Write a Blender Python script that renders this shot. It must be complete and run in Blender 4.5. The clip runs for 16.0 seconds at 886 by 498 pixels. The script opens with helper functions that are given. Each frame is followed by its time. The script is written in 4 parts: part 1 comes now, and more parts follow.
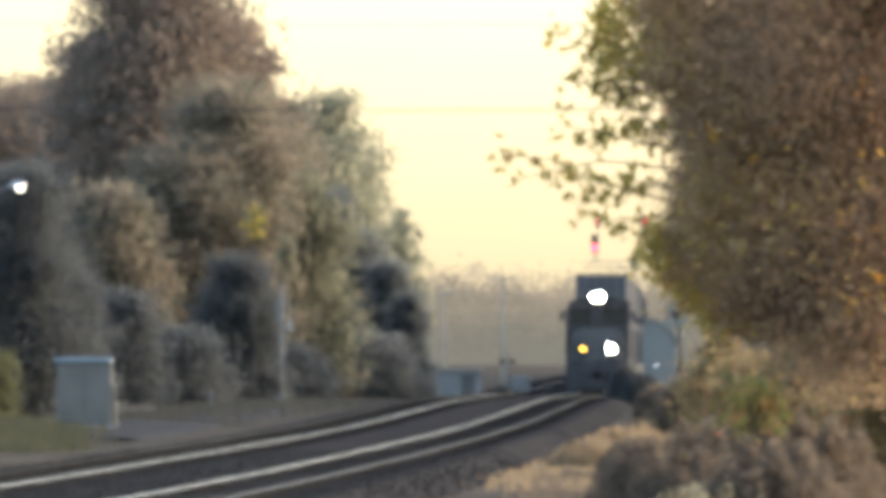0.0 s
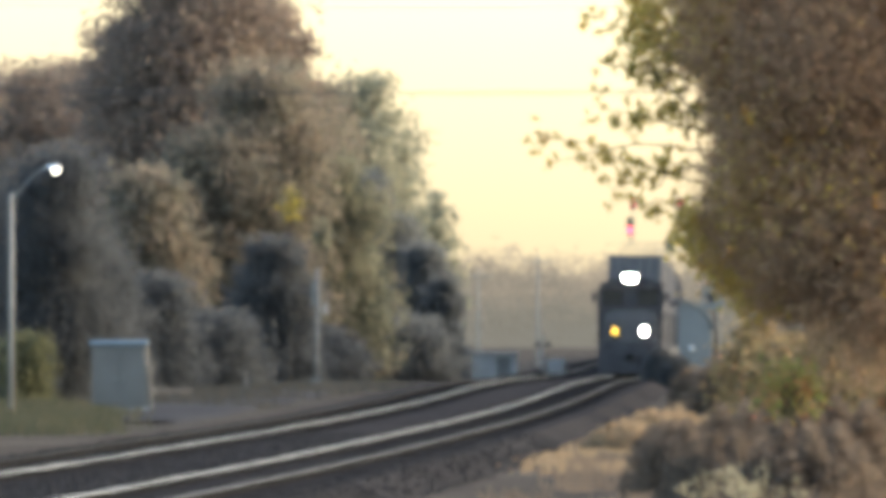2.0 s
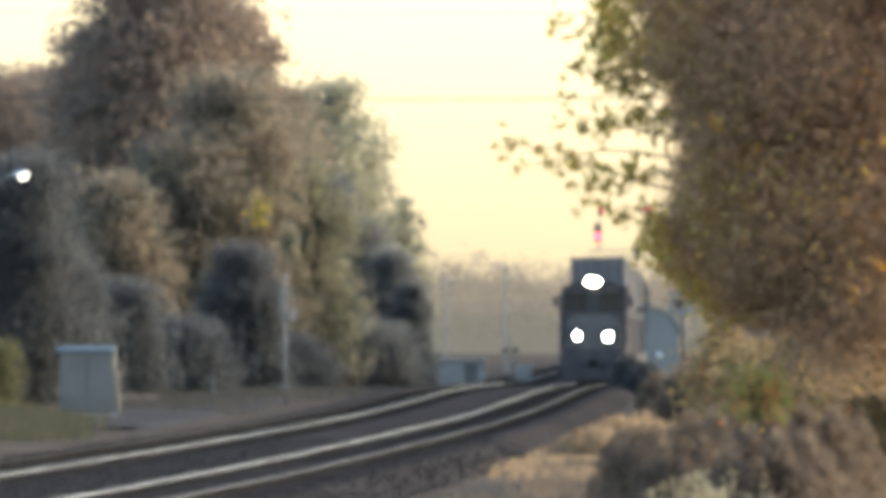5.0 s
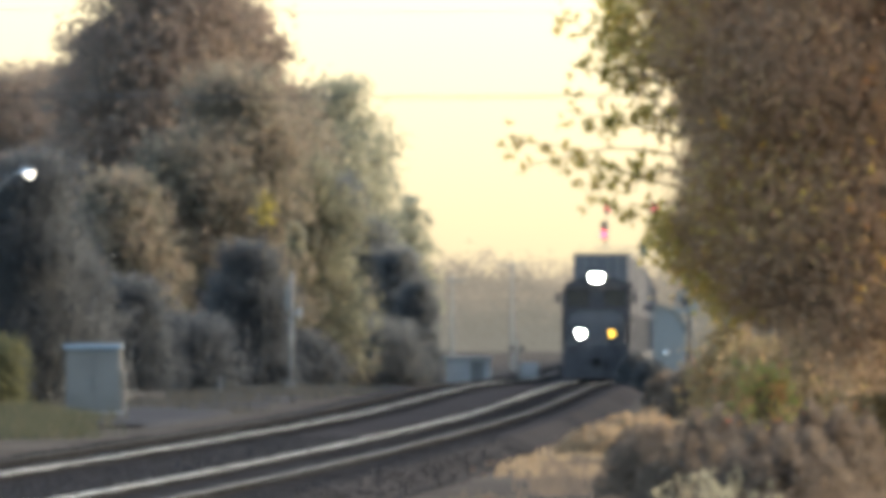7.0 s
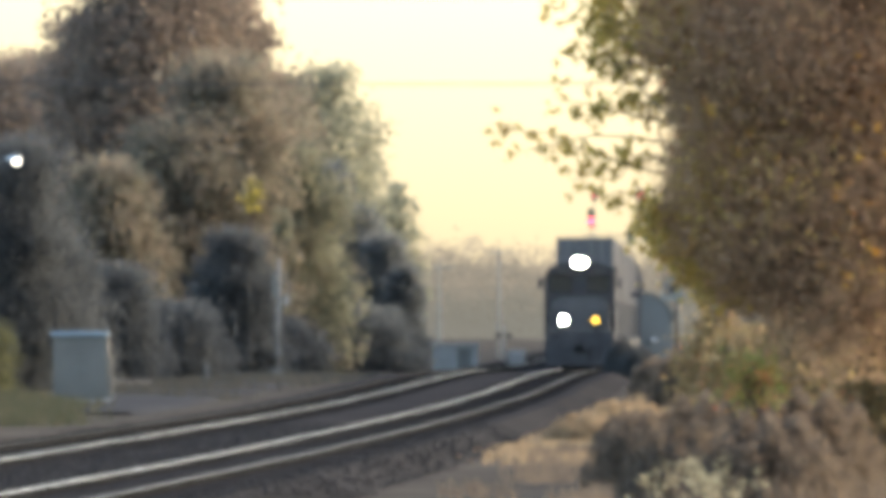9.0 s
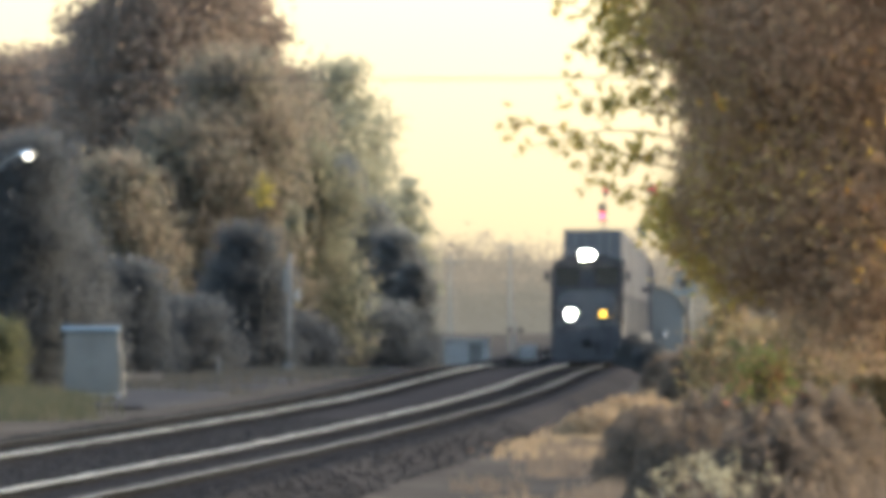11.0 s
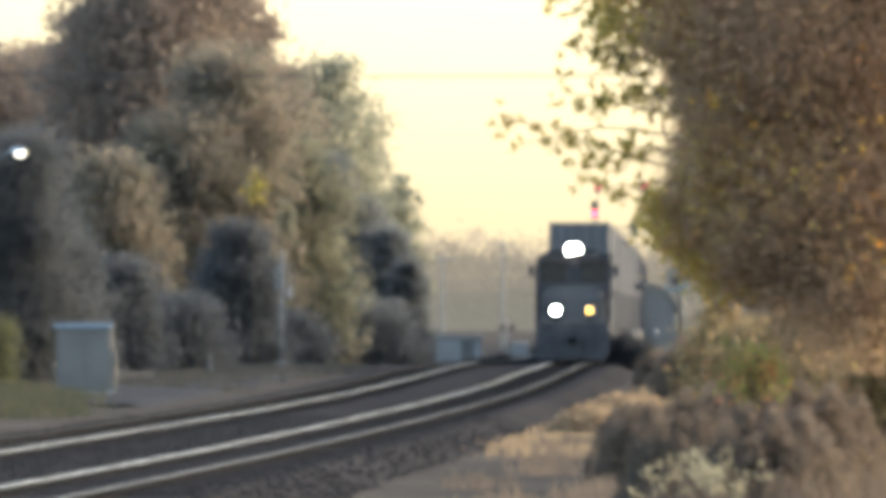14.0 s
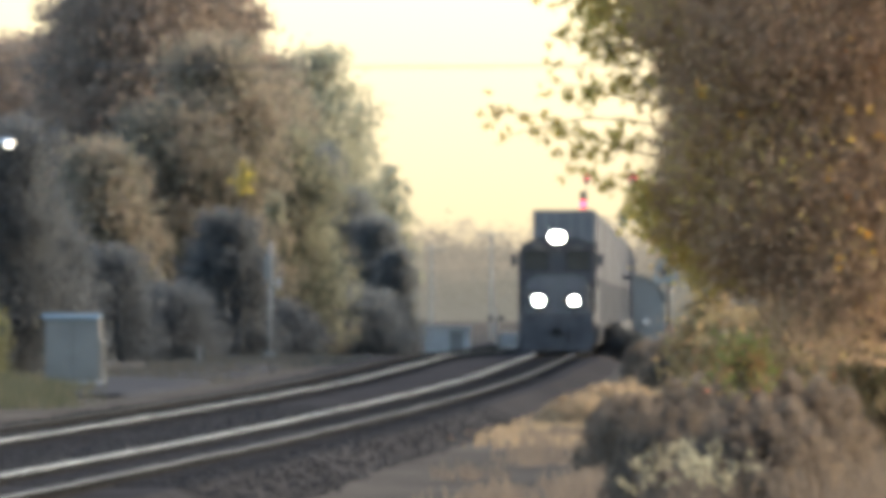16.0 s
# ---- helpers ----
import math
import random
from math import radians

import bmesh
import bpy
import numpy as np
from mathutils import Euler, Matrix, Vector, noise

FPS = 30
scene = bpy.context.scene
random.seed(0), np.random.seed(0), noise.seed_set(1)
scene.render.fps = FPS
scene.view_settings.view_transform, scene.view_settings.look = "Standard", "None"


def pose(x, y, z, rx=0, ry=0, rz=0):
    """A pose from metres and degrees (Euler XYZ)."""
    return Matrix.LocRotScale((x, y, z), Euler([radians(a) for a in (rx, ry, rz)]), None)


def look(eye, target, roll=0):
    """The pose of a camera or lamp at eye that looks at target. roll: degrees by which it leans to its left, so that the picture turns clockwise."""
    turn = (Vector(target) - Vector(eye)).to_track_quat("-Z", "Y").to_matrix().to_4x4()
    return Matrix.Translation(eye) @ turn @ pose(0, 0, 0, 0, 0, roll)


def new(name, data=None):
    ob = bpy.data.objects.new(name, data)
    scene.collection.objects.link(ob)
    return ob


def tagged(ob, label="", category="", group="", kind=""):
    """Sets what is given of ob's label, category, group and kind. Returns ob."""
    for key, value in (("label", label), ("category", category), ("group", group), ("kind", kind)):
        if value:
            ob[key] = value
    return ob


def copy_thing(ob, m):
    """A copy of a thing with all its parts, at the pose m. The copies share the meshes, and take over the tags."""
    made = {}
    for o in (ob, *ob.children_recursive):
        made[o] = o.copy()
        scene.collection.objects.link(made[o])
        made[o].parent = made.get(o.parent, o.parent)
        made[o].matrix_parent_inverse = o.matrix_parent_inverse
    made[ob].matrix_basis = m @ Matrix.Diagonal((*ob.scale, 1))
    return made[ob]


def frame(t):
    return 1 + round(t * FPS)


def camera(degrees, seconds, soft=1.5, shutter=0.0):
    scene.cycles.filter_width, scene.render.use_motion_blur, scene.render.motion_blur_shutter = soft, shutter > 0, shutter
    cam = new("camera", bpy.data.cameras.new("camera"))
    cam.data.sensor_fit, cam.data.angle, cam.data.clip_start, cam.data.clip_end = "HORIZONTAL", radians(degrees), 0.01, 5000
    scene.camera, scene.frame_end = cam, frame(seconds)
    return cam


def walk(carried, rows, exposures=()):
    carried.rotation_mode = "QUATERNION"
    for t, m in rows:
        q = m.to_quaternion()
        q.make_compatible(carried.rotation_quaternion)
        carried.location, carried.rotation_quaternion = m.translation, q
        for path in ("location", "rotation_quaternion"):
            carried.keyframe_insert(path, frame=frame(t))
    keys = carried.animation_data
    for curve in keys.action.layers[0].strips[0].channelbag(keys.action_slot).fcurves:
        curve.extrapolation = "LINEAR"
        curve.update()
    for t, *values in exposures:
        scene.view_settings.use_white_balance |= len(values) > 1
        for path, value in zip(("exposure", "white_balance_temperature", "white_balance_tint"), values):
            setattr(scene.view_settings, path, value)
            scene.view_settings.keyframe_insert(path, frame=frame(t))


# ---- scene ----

# The camera stands still on a tripod far down the line and is nudged about.
FOCAL = 25660.0          # focal length for a picture 1568 wide
LEVEL = 600.0            # height of the horizon in the view at rest
EYE = (0.0, 0.0, 2.2)
cam = camera(2 * math.degrees(math.atan(784 / FOCAL)), 16.0, soft=7.5)


def P(u, v, d):
    """A point seen at (u, v) of the view at rest, d metres away."""
    return Vector(((u - 784) / FOCAL * d, d, EYE[2] + (LEVEL - v) / FOCAL * d))


NUDGES = [(0, -16.0, 26.6), (0.5, -39.0, 12.8), (1, -22.1, 21.9), (1.5, -6.8, -6.3), (2, 46.8, -4.1), (2.5, 48.3, 10.5), (3, 30.0, 1.3), (3.5, 31.5, 10.5), (4, -2.2, 5.1),
          (4.2, -5.2, 3.6), (5.2, -12.0, 8.0), (6.3, -16.1, 14.6), (6.5, -29.8, 15.4), (7, 0.7, 3.1), (7.5, 22.2, 18.4), (8, 3.8, 6.1), (8.5, -19.2, -4.6), (8.7, -23.8, -13.7),
          (9.8, -11.0, -23.4), (11, -2.3, -29.0), (11.5, -45.2, -42.9), (12, -60.5, -18.3), (12.5, -71.3, -7.6), (13, -45.2, -25.9), (13.5, 19.1, -36.7), (14, -16.1, -33.6), (14.5, -37.6, -42.9),
          (15, -22.2, -23.0), (15.5, -32.9, -48.9), (16, -36.1, -50.5)]
walk(cam, [(t, look(EYE, P(784 - a, 441 - b, 1000))) for t, a, b in NUDGES], exposures=[(0, 1.0, 6850, 6), (8, 1.03, 6850, 6), (16, 1.1, 6800, 6)])

# ---- light ----
SUN_UP, SUN_RIGHT = 26.0, 62.0     # degrees over the horizon, and to the right of the view
world = bpy.data.worlds.new("sky")
scene.world = world
world.use_nodes = True
wn = world.node_tree
sky = wn.nodes.new("ShaderNodeTexSky")
sky.sky_type = "NISHITA"
sky.sun_disc = False
sky.sun_elevation, sky.sun_rotation = radians(SUN_UP), radians(SUN_RIGHT)
sky.air_density, sky.dust_density, sky.ozone_density = 1.0, 2.9, 1.0
wn.links.new(sky.outputs[0], wn.nodes["Background"].inputs[0])
wn.nodes["Background"].inputs[1].default_value = 0.36
sun = new("sun", bpy.data.lights.new("sun", "SUN"))
sun.data.energy, sun.data.angle, sun.data.color = 0.55, radians(10.0), (1.0, 0.88, 0.70)
a, e = radians(SUN_RIGHT), radians(SUN_UP)
sun.matrix_world = look((math.sin(a) * math.cos(e) * 50, math.cos(a) * math.cos(e) * 50, math.sin(e) * 50), (0, 0, 0))

# ---- materials ----


def mat(name, base, rough=0.7, metal=0.0, scale=3.0, vary=0.35, bump=0.0, fine=40.0, emit=0.0, tint=None, random_by="", gloss=0.5):
    """Base colour varied at a broad and a fine scale (and from piece to piece), with fine relief."""
    m = bpy.data.materials.new(name)
    m.use_nodes = True
    n, l = m.node_tree.nodes, m.node_tree.links
    b = n["Principled BSDF"]
    b.inputs["Roughness"].default_value, b.inputs["Metallic"].default_value = rough, metal
    b.inputs["Specular IOR Level"].default_value = gloss
    co = n.new("ShaderNodeTexCoord")
    one, two = n.new("ShaderNodeTexNoise"), n.new("ShaderNodeTexNoise")
    one.inputs["Scale"].default_value, two.inputs["Scale"].default_value = scale, fine
    one.inputs["Detail"].default_value = 5
    l.new(co.outputs["Object"], one.inputs["Vector"])
    l.new(co.outputs["Object"], two.inputs["Vector"])
    add = n.new("ShaderNodeMath")
    add.operation = "MULTIPLY_ADD"
    l.new(two.outputs[0], add.inputs[0])
    add.inputs[1].default_value = 0.5
    l.new(one.outputs[0], add.inputs[2])
    value = add.outputs[0]
    if random_by:
        src = n.new("ShaderNodeObjectInfo" if random_by == "object" else "ShaderNodeNewGeometry")
        mix = n.new("ShaderNodeMath")
        mix.operation = "MULTIPLY_ADD"
        l.new(src.outputs["Random" if random_by == "object" else "Random Per Island"], mix.inputs[0])
        mix.inputs[1].default_value = 0.5
        l.new(value, mix.inputs[2])
        half = n.new("ShaderNodeMath")
        half.operation = "SUBTRACT"
        l.new(mix.outputs[0], half.inputs[0])
        half.inputs[1].default_value = 0.25
        value = half.outputs[0]
    ramp = n.new("ShaderNodeValToRGB")
    ramp.color_ramp.elements[0].position, ramp.color_ramp.elements[1].position = 0.45, 1.05
    other = tint or base
    ramp.color_ramp.elements[0].color = (*[c * (1 - vary) for c in base], 1)
    ramp.color_ramp.elements[1].color = (*[min(1, c * (1 + vary)) for c in other], 1)
    l.new(value, ramp.inputs[0])
    l.new(ramp.outputs[0], b.inputs["Base Color"])
    if bump:
        bu = n.new("ShaderNodeBump")
        bu.inputs["Strength"].default_value, bu.inputs["Distance"].default_value = bump, 0.02
        l.new(two.outputs[0], bu.inputs["Height"])
        l.new(bu.outputs[0], b.inputs["Normal"])
    if emit:
        b.inputs["Emission Color"].default_value, b.inputs["Emission Strength"].default_value = (*base, 1), emit
    return m


def leaves(name, colours, through_light=0.45):
    """Foliage: each leaf takes one of the colours, with light passing through it."""
    m = bpy.data.materials.new(name)
    m.use_nodes = True
    n, l = m.node_tree.nodes, m.node_tree.links
    geo, ramp, co, big = n.new("ShaderNodeNewGeometry"), n.new("ShaderNodeValToRGB"), n.new("ShaderNodeTexCoord"), n.new("ShaderNodeTexNoise")
    big.inputs["Scale"].default_value, big.inputs["Detail"].default_value = 0.45, 2
    l.new(co.outputs["Object"], big.inputs["Vector"])
    add = n.new("ShaderNodeMath")
    add.operation = "MULTIPLY_ADD"
    l.new(geo.outputs["Random Per Island"], add.inputs[0])
    add.inputs[1].default_value = 0.55
    l.new(big.outputs[0], add.inputs[2])
    sub = n.new("ShaderNodeMath")
    sub.operation = "SUBTRACT"
    l.new(add.outputs[0], sub.inputs[0])
    sub.inputs[1].default_value = 0.27
    l.new(sub.outputs[0], ramp.inputs[0])
    el = ramp.color_ramp.elements
    while len(el) < len(colours):
        el.new(0.5)
    for i, c in enumerate(colours):
        el[i].position, el[i].color = 0.15 + 0.7 * i / (len(colours) - 1), (*c, 1)
    b, tr, mix = n["Principled BSDF"], n.new("ShaderNodeBsdfTranslucent"), n.new("ShaderNodeMixShader")
    b.inputs["Roughness"].default_value = 0.7
    b.inputs["Specular IOR Level"].default_value = 0.25
    mix.inputs[0].default_value = through_light
    l.new(ramp.outputs[0], b.inputs["Base Color"])
    l.new(ramp.outputs[0], tr.inputs[0])
    l.new(b.outputs[0], mix.inputs[1])
    l.new(tr.outputs[0], mix.inputs[2])
    l.new(mix.outputs[0], n["Material Output"].inputs[0])
    return m


def glow(name, colour, strength):
    m = bpy.data.materials.new(name)
    m.use_nodes = True
    b = m.node_tree.nodes["Principled BSDF"]
    b.inputs["Base Color"].default_value = (*colour, 1)
    b.inputs["Emission Color"].default_value, b.inputs["Emission Strength"].default_value = (*colour, 1), strength
    return m


BARK = mat("bark", (0.10, 0.085, 0.07), 0.9, scale=2, fine=20, bump=0.6, gloss=0.0)
LEAF_BROWN = leaves("russet leaves", [(0.14, 0.128, 0.108), (0.19, 0.158, 0.13), (0.235, 0.178, 0.145), (0.27, 0.21, 0.155)], 0.6)
LEAF_OLIVE = leaves("olive leaves", [(0.125, 0.135, 0.10), (0.155, 0.16, 0.115), (0.195, 0.185, 0.128), (0.2, 0.172, 0.13)], 0.6)
LEAF_DULL = leaves("dull brown and olive leaves", [(0.135, 0.135, 0.102), (0.17, 0.157, 0.118), (0.21, 0.172, 0.135), (0.235, 0.192, 0.138)], 0.6)
# Lifted and greyed: the haze over the far trees is in this colour.
LEAF_HAZE_GREY = leaves("haze-greyed green leaves", [(0.22, 0.225, 0.17), (0.27, 0.265, 0.19), (0.3, 0.28, 0.2)], 0.55)
# Bluish haze is mixed into the needle tones, most in LEAF_HAZY.
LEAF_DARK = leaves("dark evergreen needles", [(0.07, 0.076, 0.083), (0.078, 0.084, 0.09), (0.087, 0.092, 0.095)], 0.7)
LEAF_MOSS = leaves("dark olive and yellow leaves", [(0.07, 0.075, 0.045), (0.11, 0.11, 0.06), (0.17, 0.16, 0.075)], 0.5)
LEAF_YELLOW = leaves("yellow leaves", [(0.2, 0.18, 0.05), (0.32, 0.26, 0.06), (0.38, 0.29, 0.07)])
LEAF_NEAR = leaves("autumn leaves", [(0.25, 0.19, 0.125), (0.35, 0.245, 0.165), (0.44, 0.295, 0.195), (0.49, 0.335, 0.205), (0.63, 0.47, 0.15)], 0.65)
LEAF_EDGE = leaves("yellow green leaves", [(0.28, 0.26, 0.08), (0.46, 0.37, 0.1), (0.62, 0.44, 0.12), (0.52, 0.3, 0.11)], 0.7)
LEAF_BUSH = leaves("mixed bush leaves", [(0.17, 0.14, 0.08), (0.25, 0.18, 0.10), (0.33, 0.22, 0.11), (0.28, 0.24, 0.10), (0.55, 0.17, 0.11)], 0.55)
BRUSH = leaves("dry brown brush", [(0.12, 0.093, 0.075), (0.15, 0.117, 0.09), (0.18, 0.138, 0.102)], 0.55)
STRAW = leaves("dry straw", [(0.21, 0.15, 0.092), (0.31, 0.22, 0.135), (0.4, 0.29, 0.18)], 0.5)
LEAF_RED = leaves("green and red leaves", [(0.20, 0.24, 0.07), (0.32, 0.30, 0.09), (0.60, 0.17, 0.13)], 0.55)
SEED = leaves("pale seed heads", [(0.24, 0.205, 0.13), (0.33, 0.285, 0.18), (0.44, 0.39, 0.26)], 0.35)
GREEN_GRASS = leaves("green grass", [(0.05, 0.054, 0.032), (0.08, 0.078, 0.046), (0.13, 0.105, 0.065)], 0.35)
# Paler copy of the dark needles, with distance haze in the colour.
LEAF_HAZY = leaves("haze-paled evergreen needles", [(0.115, 0.124, 0.126), (0.132, 0.14, 0.14), (0.155, 0.158, 0.15)], 0.65)
DIMGRASS = leaves("dull trodden grass", [(0.05, 0.048, 0.042), (0.075, 0.068, 0.055), (0.11, 0.09, 0.07)], 0.3)
ORANGE = leaves("orange and yellow leaves", [(0.60, 0.22, 0.05), (0.65, 0.36, 0.07), (0.65, 0.50, 0.10)], 0.6)
# Each rail's glint is put into its steel; strong variation gives the sparkle.
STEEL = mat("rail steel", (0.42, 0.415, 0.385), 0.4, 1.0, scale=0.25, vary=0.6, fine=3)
HALFGLINT = mat("half-glinting rail steel", (0.085, 0.083, 0.078), 0.5, 0.9, scale=0.4, vary=0.4, fine=12)
NOGLINT = mat("rail steel without glint", (0.05, 0.05, 0.05), 0.8, 0.0, scale=0.4, vary=0.4, fine=12, gloss=0.04)
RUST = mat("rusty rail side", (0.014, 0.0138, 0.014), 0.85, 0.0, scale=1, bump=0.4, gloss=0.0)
TIE = mat("creosoted timber", (0.028, 0.026, 0.026), 0.9, scale=2, bump=0.5, random_by="island", gloss=0.0)
BALLAST = mat("dark ballast", (0.027, 0.026, 0.027), 0.95, scale=0.3, vary=0.5, fine=9, bump=1.0, gloss=0.0)
EARTH = mat("cinder ground with dry grass", (0.040, 0.038, 0.037), 0.95, scale=0.12, vary=0.5, fine=2.5, bump=0.8, tint=(0.062, 0.055, 0.047), gloss=0.0)
GREYMETAL = mat("weathered grey sheet metal", (0.122, 0.115, 0.103), 0.7, 0.0, scale=0.8, vary=0.2, fine=14, bump=0.1)
# Paler and bluer than the cabinet: sky light on its top is painted in.
SKYLIT_ROOF = mat("sky-lit blue roof sheet", (0.18, 0.235, 0.285), 0.6, 0.0, scale=1, vary=0.15)
WOODPOLE = mat("weathered pole timber", (0.15, 0.145, 0.137), 0.85, scale=1.5, vary=0.3, bump=0.4)
# Far pole timber lightened to a haze tone; the street lamp poles share it.
HAZEPOLE = mat("haze-paled pole timber", (0.26, 0.24, 0.21), 0.9, scale=1, vary=0.2, gloss=0.0)
GALV = mat("galvanised metal", (0.20, 0.20, 0.195), 0.6, 0.3, scale=2, vary=0.2)
BLACK = mat("black painted steel", (0.05, 0.05, 0.054), 0.7, 0.0, scale=1.5, vary=0.4, bump=0.1, gloss=0.05)
BODY = mat("dusty black locomotive paint", (0.045, 0.044, 0.048), 0.6, 0.0, scale=0.7, vary=0.4, fine=10, gloss=0.1)
NOSE = mat("grey nose paint", (0.06, 0.059, 0.062), 0.6, 0.0, scale=1.2, vary=0.2)
DARKGLASS = mat("dark cab glass", (0.02, 0.022, 0.025), 0.08, 0.0, vary=0.1)
BOXES = [mat("grey container paint", (0.115, 0.114, 0.118), 0.8, scale=0.5, vary=0.2, bump=0.05, gloss=0.05),
         mat("pale grey container paint", (0.14, 0.139, 0.143), 0.8, scale=0.5, vary=0.2, bump=0.05, gloss=0.05),
         # for all lower containers: shade along the train's lower half is in this colour
         mat("shade-darkened container paint", (0.075, 0.077, 0.083), 0.8, scale=0.5, vary=0.2, bump=0.05, gloss=0.05)]
PALEWALL = mat("pale green grey sheet wall", (0.185, 0.19, 0.182), 0.85, scale=0.2, vary=0.2, gloss=0.1)
# Paleness carries the haze over the far shed; the meter box shares it.
DULLWHITE = mat("dull haze-pale white paint", (0.29, 0.285, 0.27), 0.8, scale=0.6, vary=0.25, gloss=0.1)
SIGNBACK = mat("dull sign sheet", (0.20, 0.20, 0.185), 0.5, 0.3, scale=3, vary=0.2)
WIRE = mat("dark cable", (0.06, 0.055, 0.05), 0.7, vary=0.2)
LAMP_WHITE = glow("headlight beam", (1.0, 0.93, 0.80), 120)
LAMP_DITCH = glow("ditch light beam", (1.0, 0.95, 0.84), 90)
LAMP_AMBER = glow("dim amber lens", (1.0, 0.55, 0.06), 5)
# The street lamp bowls glow to stand in for sun glints on them.
LAMP_GLINT = glow("street lamp bowl glint", (1.0, 0.95, 0.85), 4)
LAMP_RED = glow("red signal lens", (1.0, 0.05, 0.12), 4)
GLINT = mat("polished lamp bowl", (0.75, 0.75, 0.73), 0.25, 1.0, vary=0.05)

# ---- building helpers ----


def link(name, bm, material, parent=None, label="", smooth=False):
    me = bpy.data.meshes.new(name)
    bm.to_mesh(me)
    bm.free()
    for m in (material if isinstance(material, (list, tuple)) else [material]):
        me.materials.append(m)
    if smooth:
        me.shade_smooth()
    ob = new(name, me)
    if parent:
        ob.parent = parent
    return tagged(ob, label)


def part(name, bm, material, parent, label="", smooth=False):
    return link(name, bm, material, parent, label, smooth)


def raw(name, verts, faces, material, parent=None, label=""):
    me = bpy.data.meshes.new(name)
    me.from_pydata([tuple(v) for v in verts], [], [tuple(f) for f in faces])
    for m in (material if isinstance(material, (list, tuple)) else [material]):
        me.materials.append(m)
    ob = new(name, me)
    if parent:
        ob.parent = parent
    return tagged(ob, label)


def box(bm, x0, x1, y0, y1, z0, z1, bevel=0.0, turn=None):
    made = bmesh.ops.create_cube(bm, size=1)["verts"]
    for v in made:
        v.co = Vector(((x0 + x1) / 2 + v.co.x * (x1 - x0), (y0 + y1) / 2 + v.co.y * (y1 - y0), (z0 + z1) / 2 + v.co.z * (z1 - z0)))
        if turn:
            v.co = turn @ v.co
    if bevel:
        edges = list({e for v in made for e in v.link_edges})
        bmesh.ops.bevel(bm, geom=edges, offset=bevel, segments=2, affect="EDGES", profile=0.5)
    return bm


def rod(bm, a, b, r0, r1=None, sides=8):
    """A tapered round bar from a to b."""
    a, b = Vector(a), Vector(b)
    q = (b - a).to_track_quat("Z", "Y").to_matrix().to_4x4()
    bmesh.ops.create_cone(bm, cap_ends=True, segments=sides, radius1=r0, radius2=r0 if r1 is None else r1, depth=(b - a).length,
                          matrix=Matrix.Translation((a + b) / 2) @ q)
    return bm


def tube(bm, points, radii, sides=6):
    """One unbroken bending bar through the points."""
    rings = []
    for i, p in enumerate(points):
        a, b = points[max(i - 1, 0)], points[min(i + 1, len(points) - 1)]
        q = (b - a).to_track_quat("Z", "Y")
        rings.append([bm.verts.new(p + q @ Vector((math.cos(k * math.tau / sides) * radii[i], math.sin(k * math.tau / sides) * radii[i], 0))) for k in range(sides)])
    for r0, r1 in zip(rings, rings[1:]):
        for k in range(sides):
            bm.faces.new((r0[k], r0[(k + 1) % sides], r1[(k + 1) % sides], r1[k]))
    bm.faces.new(rings[0][::-1])
    bm.faces.new(rings[-1])
    return bm


def corrugated(bm, x0, x1, y0, y1, z0, z1, pitch=0.45, deep=0.022):
    """A box whose long sides are pressed into upright ribs."""
    n = max(2, int((y1 - y0) / pitch))
    step = (y1 - y0) / n
    right = []
    for i in range(n):
        y = y0 + i * step
        right += [(x1, y), (x1, y + step * 0.4), (x1 - deep, y + step * 0.55), (x1 - deep, y + step * 0.85)]
    right.append((x1, y1))
    line = right + [(x0 + x1 - x, y) for x, y in reversed(right)]
    low = [bm.verts.new((x, y, z0)) for x, y in line]
    top = [bm.verts.new((x, y, z1)) for x, y in line]
    for i in range(len(line)):
        j = (i + 1) % len(line)
        bm.faces.new((low[i], low[j], top[j], top[i]))
    bm.faces.new(top)
    bm.faces.new(low[::-1])
    return bm


def prism(bm, outline, y0, y1):
    """A closed outline in x and z, drawn out along y."""
    front = [bm.verts.new((x, y0, z)) for x, z in outline]
    back = [bm.verts.new((x, y1, z)) for x, z in outline]
    n = len(outline)
    bm.faces.new(front)
    bm.faces.new(back[::-1])
    for i in range(n):
        bm.faces.new((front[i], back[i], back[(i + 1) % n], front[(i + 1) % n]))
    bmesh.ops.recalc_face_normals(bm, faces=bm.faces)
    return bm


def fresh():
    return bmesh.new()


# ---- the line of the track ----


def track_x(d, side=0.0):
    """Centre of the running track d metres ahead; side: metres to its right."""
    return TX0 + TXA * (d - 200) + TXB * (1 - math.exp(-(d - 200) / TXL)) + side


def rail_z(d):
    """The line climbs slightly and crosses a low crest before the train."""
    return 0.0006 * min(max(d - 250, 0), 600) + 0.28 * math.exp(-((d - 560) / 105) ** 2)


TX0, TXA, TXB, TXL = -4.67, 0.01350, 8.15, 400.0
SECOND = -4.7        # the second track lies to the left


def ground_z(d):
    return rail_z(d) - 0.5


def sweep(profile, ds, side):
    """Verts and faces of a profile (x, z) carried along the track."""
    verts, faces, n = [], [], len(profile)
    for i, d in enumerate(ds):
        x, z = track_x(d, side), rail_z(d)
        verts += [(x + px, d, z + pz) for px, pz in profile]
        if i:
            faces += [((i - 1) * n + k, (i - 1) * n + (k + 1) % n, i * n + (k + 1) % n, i * n + k) for k in range(n)]
    return verts, faces


